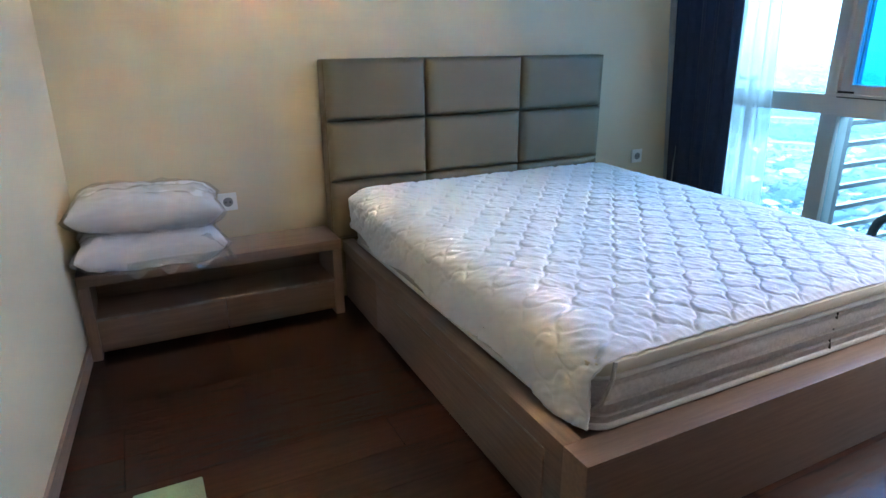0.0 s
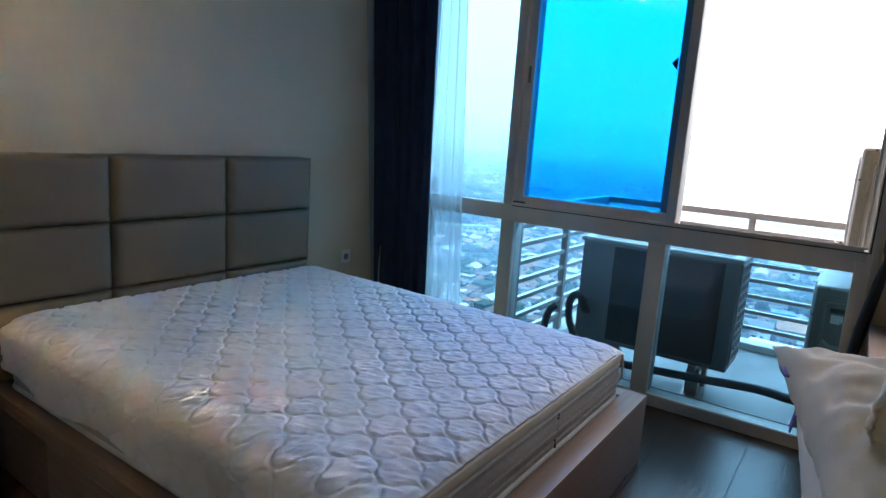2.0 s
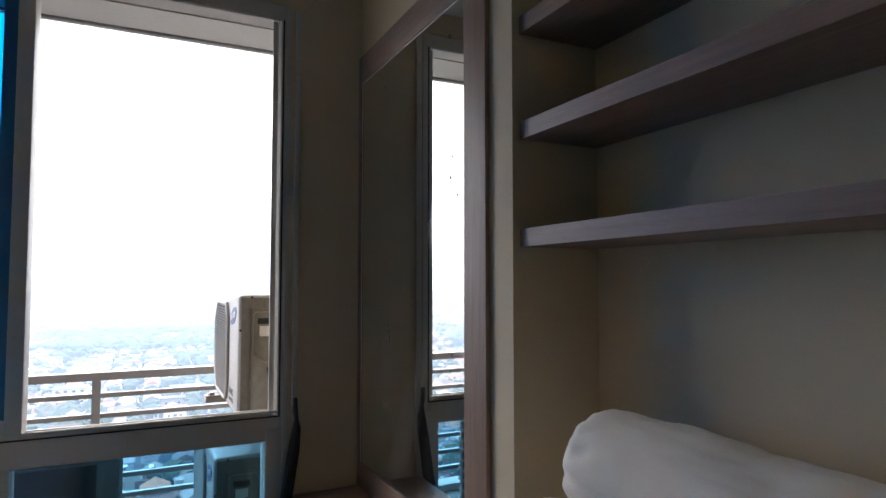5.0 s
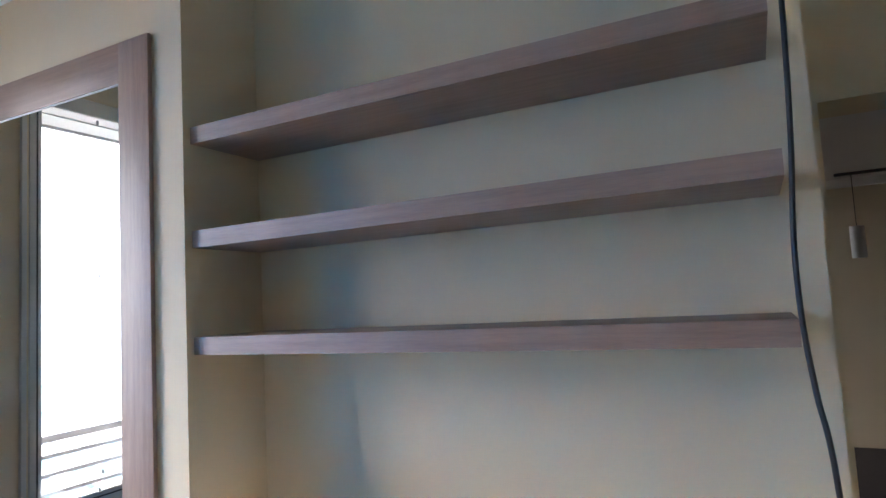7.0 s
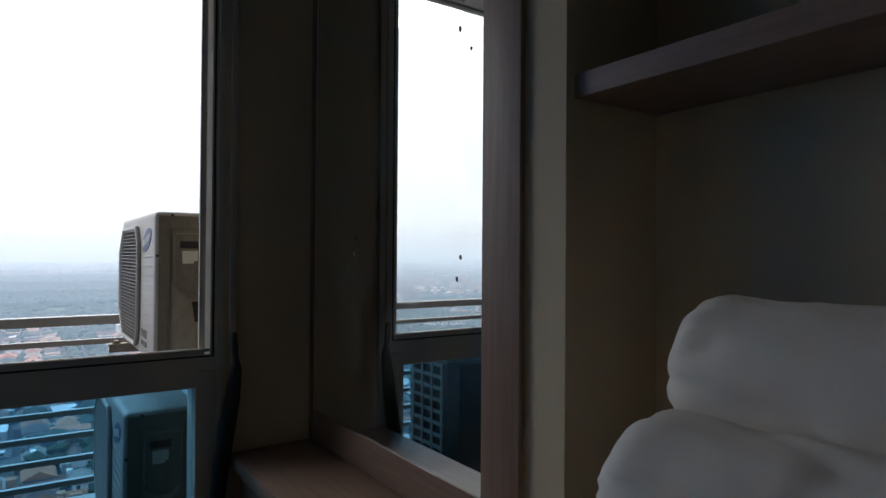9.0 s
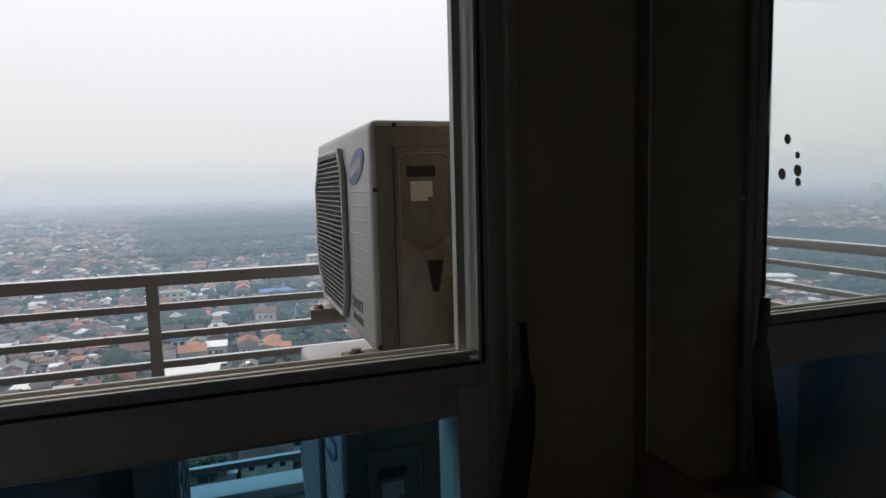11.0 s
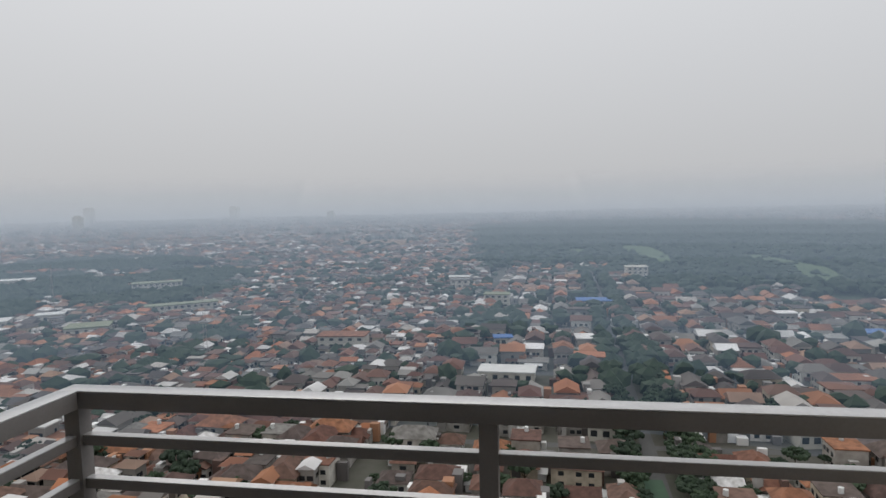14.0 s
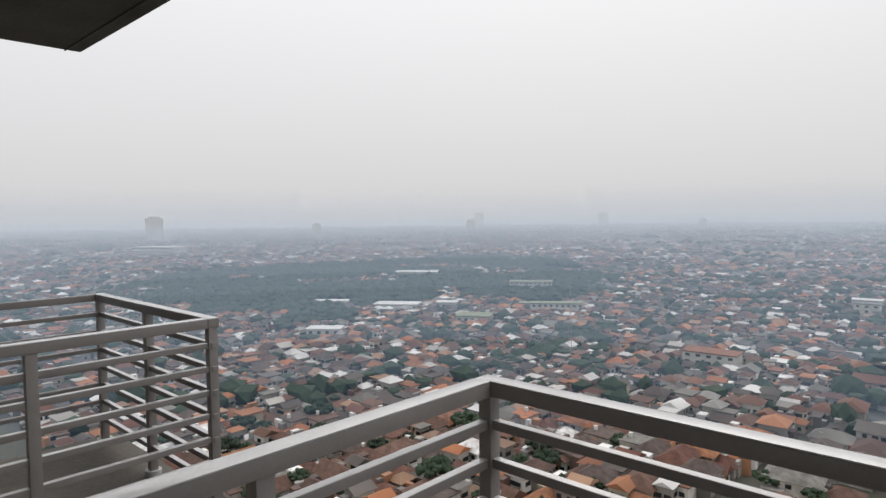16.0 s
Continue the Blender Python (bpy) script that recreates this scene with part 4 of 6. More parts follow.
def railing(corner, x_wall, y_ends, posts_front, posts_side, label):
    """Rail along x = corner x, and one return to the building."""
    cx, cy = corner
    r = thing("balcony_railing", label, "railing", "balcony railings")
    y0, y1 = y_ends
    part("top_rail", boxes((cx - 0.028, y0, 0.883, cx + 0.028, y1, 0.926), bevel=0.003), M_RAIL, r)
    part("top_rail", boxes((x_wall, cy - 0.028, 0.883, cx - 0.029, cy + 0.028, 0.926), bevel=0.003), M_RAIL, r)
    # thin added strips carry the sky-lit tone of the rail tops
    part("lit_rail_top", boxes((cx - 0.028, y0, 0.9265, cx + 0.028, y1, 0.930), bevel=0.001), M_RAILTOP, r, "pale top face coloured as if sky-lit")
    part("lit_rail_top", boxes((x_wall, cy - 0.028, 0.9265, cx - 0.029, cy + 0.028, 0.930), bevel=0.001), M_RAILTOP, r, "pale top face coloured as if sky-lit")
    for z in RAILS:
        part("lit_rail_top", boxes((cx - 0.0125, y0, z, cx + 0.0125, y1, z + 0.002)), M_RAILTOP, r)
        part("lit_rail_top", boxes((x_wall, cy - 0.0125, z, cx - 0.014, cy + 0.0125, z + 0.002)), M_RAILTOP, r)
        part("rail", boxes((cx - 0.013, y0, z - 0.026, cx + 0.013, y1, z), bevel=0.002), M_RAIL, r)
        part("rail", boxes((x_wall, cy - 0.013, z - 0.026, cx - 0.014, cy + 0.013, z), bevel=0.002), M_RAIL, r)
    for y in posts_front:
        part("post", boxes((cx - 0.022, y - 0.022, BF, cx + 0.022, y + 0.022, 0.883), bevel=0.002), M_RAIL, r)
    for x in posts_side:
        part("post", boxes((x - 0.022, cy - 0.022, BF, x + 0.022, cy + 0.022, 0.883), bevel=0.002), M_RAIL, r)
    return r


railing((1.688, -0.883), 0.17, (-4.4, -0.855), (-0.883, -1.955, -3.03, -4.1), (0.936, 0.2), "grey painted steel railing around the balcony")
n1 = railing((1.688, 0.84), 0.17, (0.812, 2.40), (0.84, 1.60, 2.372), (0.936,), "grey painted steel railing around the neighbouring balcony")
for z in [0.926] + RAILS:
    h = 0.043 if z > 0.9 else 0.026
    part("rail", boxes((0.17, 2.359, z - h, 1.674, 2.385, z), bevel=0.002), M_RAIL, n1)
for x in (0.2, 0.936):
    part("post", boxes((x - 0.022, 2.35, BF, x + 0.022, 2.394, 0.883), bevel=0.002), M_RAIL, n1)
for x, y in ((1.688, 0.84), (1.688, 1.60), (1.688, 2.372)):
    part("foot_cap", cyl(bmesh.new(), (x, y, BF), (0, 0, 1), 0.045, 0.03, 12), M_EXT, n1)


def text_mesh(body, size, m, name, parent, material):
    cu = bpy.data.curves.new(name, "FONT")
    cu.body, cu.size, cu.extrude = body, size, 0.0004
    tmp = bpy.data.objects.new(name, cu)
    scene.collection.objects.link(tmp)
    me = bpy.data.meshes.new_from_object(tmp.evaluated_get(bpy.context.evaluated_depsgraph_get()))
    bpy.data.objects.remove(tmp)
    me.materials.clear()
    me.materials.append(material)
    ob = new(name, me)
    ob.parent = parent
    ob.matrix_basis = m
    return ob


AW, AD, AH = 0.78, 0.245, 0.522


def split_unit(label):
    """Outdoor unit: grille on its +y face, service panel on its -x end; the origin is the near front bottom corner."""
    a = thing("air_conditioner", label, "air conditioner", "outdoor units")
    shell = bmesh.new()
    box(shell, 0, -AD, 0, AW, 0, AH, 0.022, 4)
    part("casing", shell, M_AC, a)
    # service end; a thin added sheet carries the enamel darkened for shade
    part("end_shade_sheet", boxes((-0.0012, -AD + 0.012, 0.012, 0.004, -0.012, AH - 0.014), bevel=0.001), M_ACEND, a, "thin grimy sheet with the end's shade in its colour")
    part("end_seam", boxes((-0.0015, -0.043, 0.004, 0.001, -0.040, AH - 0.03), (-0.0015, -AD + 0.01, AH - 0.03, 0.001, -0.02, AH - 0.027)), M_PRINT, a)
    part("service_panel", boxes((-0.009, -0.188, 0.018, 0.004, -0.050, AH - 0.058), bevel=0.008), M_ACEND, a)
    rim = [(-0.0095, p.x, p.y) for p in rounded_loop(-0.178, 0.03, -0.06, AH - 0.075, 0.018, 0.0)]
    rim.append(rim[0])
    part("panel_border", tube(bmesh.new(), rim, 0.0028, 6), M_ACCOV, a, "embossed panel border")
    cov = bmesh.new()
    prof = [(-0.008, -0.052)] + [(-0.008 - 0.026 * math.sin(math.pi * k / 12) ** 0.7, -0.056 - 0.128 * k / 12) for k in range(13)] + [(-0.008, -0.187)]
    cols = []
    for px, py in prof:
        t = (-0.12 - py) / 0.068
        top = 0.235 + 0.05 * min(1.0, abs(t)) ** 2
        cols.append([cov.verts.new(((px if zz < 0.99 else -0.008), py, 0.022 + (top - 0.022) * zz)) for zz in (0.0, 0.06, 0.5, 0.93, 1.0)])
    for ca, cb in zip(cols, cols[1:]):
        for k in range(4):
            cov.faces.new((ca[k], ca[k + 1], cb[k + 1], cb[k]))
    part("pipe_cover", cov, M_ACCOV, a, "bulging grimy pipe cover darkened for shade")
    part("end_plate", boxes((-0.004, -AD + 0.006, 0.05, 0.004, -0.192, AH - 0.03), bevel=0.003), M_ACEND, a, "grey rear plate darkened for shade")
    # handle hollow: a black block in place of its shade
    part("handle_recess", boxes((-0.0105, -0.145, 0.396, 0.0, -0.078, 0.421), bevel=0.002), M_ACDARK, a)
    part("sticker", boxes((-0.0102, -0.137, 0.352, -0.002, -0.086, 0.387), (-0.0102, -0.125, 0.343, -0.002, -0.087, 0.352)), M_STICK, a, "torn white paper sticker")
    part("rating_label", boxes((-0.0055, -0.232, 0.34, -0.002, -0.195, 0.42), (-0.0055, -0.228, 0.43, -0.002, -0.198, 0.462)), M_ACLBL, a, "faded grey rating label")
    for z in (0.35, 0.362, 0.374, 0.386, 0.398, 0.44, 0.453):
        part("label_print", boxes((-0.0062, -0.226, z, -0.005, -0.20, z + 0.002)), M_ACEND, a)
    slot = bmesh.new()
    p = [(-0.0362, -0.150, 0.212), (-0.0362, -0.113, 0.212), (-0.0362, -0.124, 0.142), (-0.0362, -0.138, 0.142)]
    va = [slot.verts.new(q) for q in p]
    vb = [slot.verts.new((q[0] + 0.02, q[1], q[2])) for q in p]
    slot.faces.new(va)
    slot.faces.new(vb[::-1])
    for k in range(4):
        slot.faces.new((va[k], va[(k + 1) % 4], vb[(k + 1) % 4], vb[k]))
    part("pipe_slot", slot, M_ACDARK, a, smooth=0)
    for y, z in ((-0.055, AH - 0.012), (-0.215, AH - 0.012), (-0.008, 0.37), (-0.008, 0.02), (-0.105, 0.028), (-0.178, 0.345)):
        part("screw", cyl(bmesh.new(), (0.001, y, z), (-1, 0, 0), 0.005, 0.004, 10), M_ACDARK, a)
    # grille: an eight-cornered opening
    gx0, gx1, gz0, gz1, c = 0.29, 0.765, 0.032, 0.474, 0.10
    ring = [(gx0, gz0 + c * 0.6), (gx0 + c * 0.45, gz0), (gx1 - c, gz0), (gx1, gz0 + c), (gx1, gz1 - c), (gx1 - c, gz1), (gx0 + c * 0.45, gz1), (gx0, gz1 - c * 0.6)]
    # black face on the closed casing stands for the shaded hollow
    cav = bmesh.new()
    cav.faces.new([cav.verts.new((x, 0.0015, z)) for x, z in ring])
    part("fan_opening", cav, M_ACDARK, a, smooth=0)
    pts = [(x, 0.008, z) for x, z in ring]
    part("grille_frame", tube(bmesh.new(), pts + pts[:2], 0.0085, 8), M_AC, a)

    def span(z):
        lo, hi = gx0, gx1
        for (x0, z0), (x1, z1) in zip(ring, ring[1:] + ring[:1]):
            if abs(z1 - z0) > 1e-6 and min(z0, z1) <= z <= max(z0, z1):
                x = x0 + (x1 - x0) * (z - z0) / (z1 - z0)
                if x < (gx0 + gx1) / 2:
                    lo = x
                else:
                    hi = x
        return lo, hi
    z = gz0 + 0.012
    while z < gz1 - 0.006:
        lo, hi = span(z)
        part("grille_wire", boxes((lo, 0.010, z - 0.0012, hi, 0.0135, z + 0.0012)), M_WIRE, a, smooth=0)
        z += 0.0135
    x = gx0 + 0.03
    while x < gx1 - 0.01:
        top = gz1 - max(0, x - (gx1 - c)) - max(0, (gx0 + c * 0.45) - x)
        bot = gz0 + max(0, x - (gx1 - c)) + max(0, (gx0 + c * 0.45) - x)
        part("grille_bar", boxes((x - 0.0012, 0.0065, bot, x + 0.0012, 0.010, top)), M_WIRE, a, smooth=0)
        x += 0.034
    hub = bmesh.new()
    cyl(hub, (0.545, 0.0016, 0.25), (0, 1, 0), 0.05, 0.004, 20)
    for k in range(3):
        t = radians(120 * k + 20)
        v = [hub.verts.new((0.545 + r * math.cos(t + d), 0.002 + e, 0.25 + r * math.sin(t + d))) for r, d, e in ((0.04, -0.3, 0), (0.17, -0.35, 0.001), (0.19, 0.25, 0.003), (0.05, 0.5, 0.003))]
        hub.faces.new(v)
    part("fan", hub, M_PRINT, a)
    # front relief
    for k in range(8):
        zz = 0.365 - k * 0.034
        part("front_groove", boxes((0.055, -0.0005, zz, 0.255, 0.0018, zz + 0.003), bevel=0.001), M_AC, a)
    oval = bmesh.new()
    o = [(0.15 + 0.088 * math.cos(2 * math.pi * k / 32), 0.425 + 0.036 * math.sin(2 * math.pi * k / 32) - 0.25 * 0.088 * math.cos(2 * math.pi * k / 32)) for k in range(32)]
    oa = [oval.verts.new((x, 0.0022, z)) for x, z in o]
    ob_ = [oval.verts.new((x, -0.001, z)) for x, z in o]
    oval.faces.new(oa)
    for k in range(32):
        oval.faces.new((oa[k], oa[(k + 1) % 32], ob_[(k + 1) % 32], ob_[k]))
    badge = part("badge", oval, M_BADGE, a, "tilted dark blue oval badge")
    for k in range(7):
        xx = 0.215 - k * 0.0195
        part("badge_bar", boxes((xx - 0.0065, 0.002, 0.413 - 0.2 * (xx - 0.15), xx + 0.0065, 0.0032, 0.437 - 0.2 * (xx - 0.15))), M_BADGEBAR, badge)
    flip = Matrix(((-1, 0, 0, 0), (0, 0, 1, 0), (0, 1, 0, 0), (0, 0, 0, 1)))
    text_mesh("SMART", 0.042, Matrix.Translation((0.255, 0.001, 0.072)) @ flip, "print_line", a, M_PRINT)
    text_mesh("INVERTER", 0.027, Matrix.Translation((0.25, 0.001, 0.04)) @ flip, "print_line", a, M_PRINT)
    return a


unit = split_unit("off-white outdoor air conditioner with round grille on wall brackets")
unit.location = (0.368, -2.544, 0.869)
low = copy_thing(unit, pose(0.36, -2.455, 0.195))
tagged(low, "off-white outdoor air conditioner standing low on steel legs")

for x in (0.395, 0.985):
    br = thing("wall_bracket", "galvanised steel bracket under the raised air conditioner", "bracket", "wall brackets")
    part("arm", boxes((x, -2.95, 0.861, x + 0.05, -2.478, 0.867), (x, -2.95, 0.832, x + 0.005, -2.478, 0.861)), M_STEEL, br)
    part("bolt", cyl(bmesh.new(), (x + 0.027, -2.508, 0.867), (0, 0, 1), 0.011, 0.012, 6), M_STEEL, br)
    part("washer", cyl(bmesh.new(), (x + 0.027, -2.508, 0.867), (0, 0, 1), 0.017, 0.003, 12), M_RUST, br)
post = thing("rusty_post", "rusty brown steel post behind the air conditioner", "post")
part("upright", boxes((0.372, -2.885, BF, 0.43, -2.793, 1.435), bevel=0.004), M_RUST, post)
part("flange", boxes((0.325, -2.948, BF, 0.37, -2.852, 1.43), bevel=0.003), M_RUST, post)
part("brace", tube(bmesh.new(), [(0.345, -2.95, 1.32), (0.342, -2.85, 1.215), (0.338, -2.765, 1.118)], 0.021, 12), M_ACEND, post, "dark grey conduit pipe")
for x in (0.43, 1.0):
    lg = thing("unit_stand", "dark steel foot under an outdoor unit", "stand", "unit stands")
    part("leg", boxes((x - 0.03, -2.52, BF, x + 0.03, -2.46, 0.172), bevel=0.003), M_STEEL, lg)
    part("bar", boxes((x - 0.02, -2.72, 0.172, x + 0.02, -2.44, 0.194), bevel=0.003), M_STEEL, lg)
    part("foot", boxes((x - 0.05, -2.55, BF, x + 0.05, -2.44, BF + 0.012)), M_STEEL, lg)

# large unit seen from its back
big = thing("air_conditioner", "large pale outdoor air conditioner with black coil back", "air conditioner", "outdoor units")
BX0, BX1, BY0, BY1, BZ0, BZ1 = 0.43, 0.755, -2.105, -1.215, 0.13, 0.772
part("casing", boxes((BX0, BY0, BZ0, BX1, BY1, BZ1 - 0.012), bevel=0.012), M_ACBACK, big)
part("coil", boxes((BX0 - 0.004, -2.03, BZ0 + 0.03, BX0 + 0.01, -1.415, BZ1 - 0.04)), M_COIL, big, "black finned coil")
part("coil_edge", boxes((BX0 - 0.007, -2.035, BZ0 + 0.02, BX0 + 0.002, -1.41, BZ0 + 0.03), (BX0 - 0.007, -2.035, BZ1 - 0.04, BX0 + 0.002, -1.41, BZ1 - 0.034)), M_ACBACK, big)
lid = bmesh.new()
box(lid, BX0 - 0.012, BY0 - 0.012, BZ1 - 0.03, BX1 + 0.012, BY1 + 0.012, BZ1, 0.012, 3)
part("lid", lid, M_AC, big)
for k in range(5):
    x = BX0 + 0.04 + k * 0.06
    part("lid_ridge", boxes((x, BY0 + 0.045, BZ1 - 0.004, x + 0.022, BY1 - 0.045, BZ1 + 0.005), bevel=0.004), M_AC, big)
# black panel stands for the shaded space behind the slats
part("side_opening", boxes((BX0 + 0.03, BY0 - 0.003, BZ0 + 0.05, BX1 - 0.02, BY0 + 0.01, BZ1 - 0.04)), M_ACDARK, big)
for k in range(11):
    z = BZ0 + 0.05 + k * (BZ1 - BZ0 - 0.09) / 10
    part("side_slat", boxes((BX0 + 0.02, BY0 - 0.010, z - 0.008, BX1 - 0.01, BY0 - 0.002, z + 0.008)), M_AC, big)
for k in range(4):
    x = BX0 + 0.03 + k * 0.083
    part("side_bar", boxes((x - 0.007, BY0 - 0.012, BZ0 + 0.05, x + 0.007, BY0 - 0.002, BZ1 - 0.04)), M_AC, big)
part("panel_screw", boxes((BX0 - 0.004, -1.30, 0.74, BX0, -1.29, 0.75)), M_ACDARK, big)
for y in (-1.40, -1.93):
    lg = thing("unit_stand", "dark steel foot under an outdoor unit", "stand", "unit stands")
    part("leg", boxes((0.46, y - 0.04, BF, 0.52, y + 0.03, 0.095), (0.66, y - 0.04, BF, 0.72, y + 0.03, 0.095), bevel=0.003), M_STEEL, lg)
    part("bar", boxes((0.42, y - 0.02, 0.095, 0.76, y + 0.02, 0.129), bevel=0.003), M_STEEL, lg)
    part("foot", boxes((0.41, y - 0.06, BF, 0.54, y + 0.05, BF + 0.012)), M_STEEL, lg)


HOSES = [[(0.36, -1.27, 0.12), (0.35, -1.21, 0.24), (0.345, -1.20, 0.36), (0.35, -1.23, 0.415), (0.37, -1.265, 0.40), (0.39, -1.28, 0.33), (0.44, -1.285, 0.31)],
         [(0.30, -1.06, BF + 0.02), (0.31, -1.06, 0.15), (0.32, -1.08, 0.28), (0.34, -1.12, 0.33)],
         [(0.36, -1.27, 0.12), (0.30, -1.5, 0.08), (0.27, -1.75, 0.10), (0.26, -2.0, 0.122), (0.25, -2.28, 0.15), (0.25, -2.45, 0.142), (0.25, -2.65, 0.15), (0.25, -2.9, 0.17)]]
for pts in HOSES:
    ho = part("pipe_lagging", tube(bmesh.new(), bend(pts), 0.023, 12), M_HOSE, None)
    tagged(ho, "black foam-wrapped refrigerant pipe on the balcony", "pipe", "refrigerant pipes")

# ---- city below ----
GZ = -80.0
M_GROUND = mat("urban_ground", (0.10, 0.092, 0.08), 0.95, scale=0.02, fine=0.25, color2=(0.05, 0.055, 0.035), bump=0)
M_ROAD = mat("worn_asphalt", (0.11, 0.108, 0.105), 0.9, scale=0.05, fine=0.8, color2=(0.07, 0.07, 0.068), bump=0)
M_GRASS = mat("golf_grass", (0.09, 0.135, 0.055), 0.95, scale=0.02, fine=0.3, color2=(0.06, 0.095, 0.04), bump=0)
M_LEAF = mat("tropical_foliage", (0.032, 0.056, 0.024), 0.85, scale=0.3, fine=2.2, color2=(0.010, 0.022, 0.011), bump=0.0, per_object=0.3)
M_UNDER = mat("dark_undergrowth", (0.034, 0.05, 0.024), 0.95, scale=0.03, fine=0.4, color2=(0.02, 0.034, 0.016), bump=0)
M_SOIL = mat("bare_orange_soil", (0.30, 0.17, 0.095), 0.95, scale=0.02, fine=0.3, color2=(0.20, 0.125, 0.07), bump=0)
M_TRUNK = mat("tree_bark", (0.1, 0.075, 0.05), 0.9, scale=2, fine=20)
ROOFS = [(0.13, 0.056, 0.039), (0.172, 0.086, 0.06), (0.2, 0.088, 0.055), (0.1, 0.056, 0.045), (0.13, 0.115, 0.105), (0.2, 0.19, 0.175), (0.38, 0.15, 0.07), (0.08, 0.064, 0.057), (0.19, 0.175, 0.16), (0.13, 0.07, 0.05), (0.26, 0.112, 0.06), (0.74, 0.73, 0.72), (0.095, 0.07, 0.062), (0.155, 0.073, 0.052), (0.34, 0.33, 0.31), (0.085, 0.07, 0.066), (0.3, 0.13, 0.065), (0.105, 0.09, 0.083), (0.16, 0.092, 0.068), (0.62, 0.61, 0.6), (0.12, 0.06, 0.045), (0.11, 0.08, 0.068)]
WALLS = [(0.62, 0.59, 0.53), (0.42, 0.39, 0.35), (0.70, 0.68, 0.64), (0.36, 0.33, 0.285), (0.50, 0.43, 0.33), (0.31, 0.295, 0.27), (0.25, 0.235, 0.215)]
M_ROOF = ramp_mat("clay_tile_roofs", [c for c in ROOFS if c[0] > 1.3 * c[2]] + [(0.2, 0.19, 0.175), (0.74, 0.73, 0.72)], 0.85, False, 0.75, 0.5)
M_ROOFI = ramp_mat("clay_tile_roofs_far", ROOFS + [(0.36, 0.22, 0.14), (0.30, 0.2, 0.15), (0.46, 0.43, 0.4), (0.4, 0.18, 0.09)], 0.85, True, 0.6, 0.05)
M_HOUSE = ramp_mat("painted_house_walls", WALLS, 0.85, False, 0.5, 0.4)
M_HOUSEI = ramp_mat("painted_house_walls_far", WALLS, 0.85, True, 0.4, 0.05)
M_COURT = mat("green_court_paint", (0.06, 0.12, 0.07), 0.8, scale=0.2, fine=3)
M_WIN = mat("dark_house_window", (0.03, 0.035, 0.04), 0.25, var=0.05)
M_WHITEROOF = mat("white_metal_roof", (0.66, 0.66, 0.64), 0.5, scale=0.3, fine=3)
M_BLUEROOF = mat("blue_metal_roof", (0.06, 0.16, 0.42), 0.6, scale=0.3, fine=3)
M_GREENROOF = mat("olive_green_roof", (0.20, 0.22, 0.13), 0.7, scale=0.1, fine=2)
M_PALEWALL = mat("pale_block_wall", (0.58, 0.55, 0.48), 0.85, scale=0.2, fine=3)

me = bpy.data.meshes.new("ground")
me.from_pydata([(-6000, -9000, GZ), (9500, -9000, GZ), (9500, 9500, GZ), (-6000, 9500, GZ)], [], [(0, 1, 2, 3)])
me.materials.append(M_GROUND)
tagged(new("ground", me), "flat city ground stretching to the hazy horizon", "ground", "", "structure")


def road_y(x):
    return -27.0 - 0.033 * x


def inside(poly, x, y):
    hit = False
    for (x0, y0), (x1, y1) in zip(poly, poly[1:] + poly[:1]):
        if (y0 > y) != (y1 > y) and x < (x1 - x0) * (y - y0) / (y1 - y0) + x0:
            hit = not hit
    return hit


WOOD_R = [(780, 84), (1419, 167), (2147, 232), (2519, -300), (1900, -914), (1100, -800), (590, -330), (510, -253), (538, -154), (590, -89), (760, -56)]
WOOD_L = [(239, 457), (229, 385), (255, 370), (331, 392), (408, 372), (430, 310), (531, 275), (650, 340), (784, 427), (923, 626), (850, 780), (634, 826), (474, 870), (330, 850), (230, 700)]


def ragged(poly, x, y, amount):
    """Whether a place lies in the polygon once its outline is made uneven."""
    return inside(poly, x + amount * noise.noise(Vector((x * 0.013, y * 0.013, 1.0))), y + amount * noise.noise(Vector((x * 0.017, y * 0.017, 8.0))))


def wood_right(x, y):
    return ragged(WOOD_R, x, y, 70)


def wood_left(x, y):
    return ragged(WOOD_L, x, y, 60) and noise.noise(Vector((x * 0.011, y * 0.011, 3.0))) > -0.34


GREENS = [[(1060, -110), (900, -120), (760, -128), (765, -150), (900, -165), (1040, -160)], [(860, -240), (700, -250), (590, -235), (570, -262), (700, -290), (860, -275)], [(1000, -30), (920, -20), (900, -50), (980, -60)]]


def strip(name, pts, width, z, material, label, category):
    vs, fs = [], []
    for i, (x, y) in enumerate(pts):
        a, b = Vector(pts[max(i - 1, 0)]), Vector(pts[min(i + 1, len(pts) - 1)])
        d = (b - a).normalized()
        vs += [(x - d.y * width / 2, y + d.x * width / 2, z), (x + d.y * width / 2, y - d.x * width / 2, z)]
        if i:
            fs.append((2 * i - 2, 2 * i - 1, 2 * i + 1, 2 * i))
    m = bpy.data.meshes.new(name)
    m.from_pydata(vs, [], fs)
    m.materials.append(material)
    return tagged(new(name, m), label, category, "", "structure")


strip("road", [(x, road_y(x)) for x in range(60, 680, 40)], 4.6, GZ + 0.06, M_ROAD, "tree-lined asphalt street between the houses", "road")
CROSS = [118, 205, 292, 379, 466, 553, 640]
for cx in CROSS:
    strip("road", [(cx, -420), (cx + 3, -200), (cx, road_y(cx)), (cx - 4, 150), (cx, 420)], 4.0, GZ + 0.05, M_ROAD, "narrow asphalt cross street between the houses", "road")
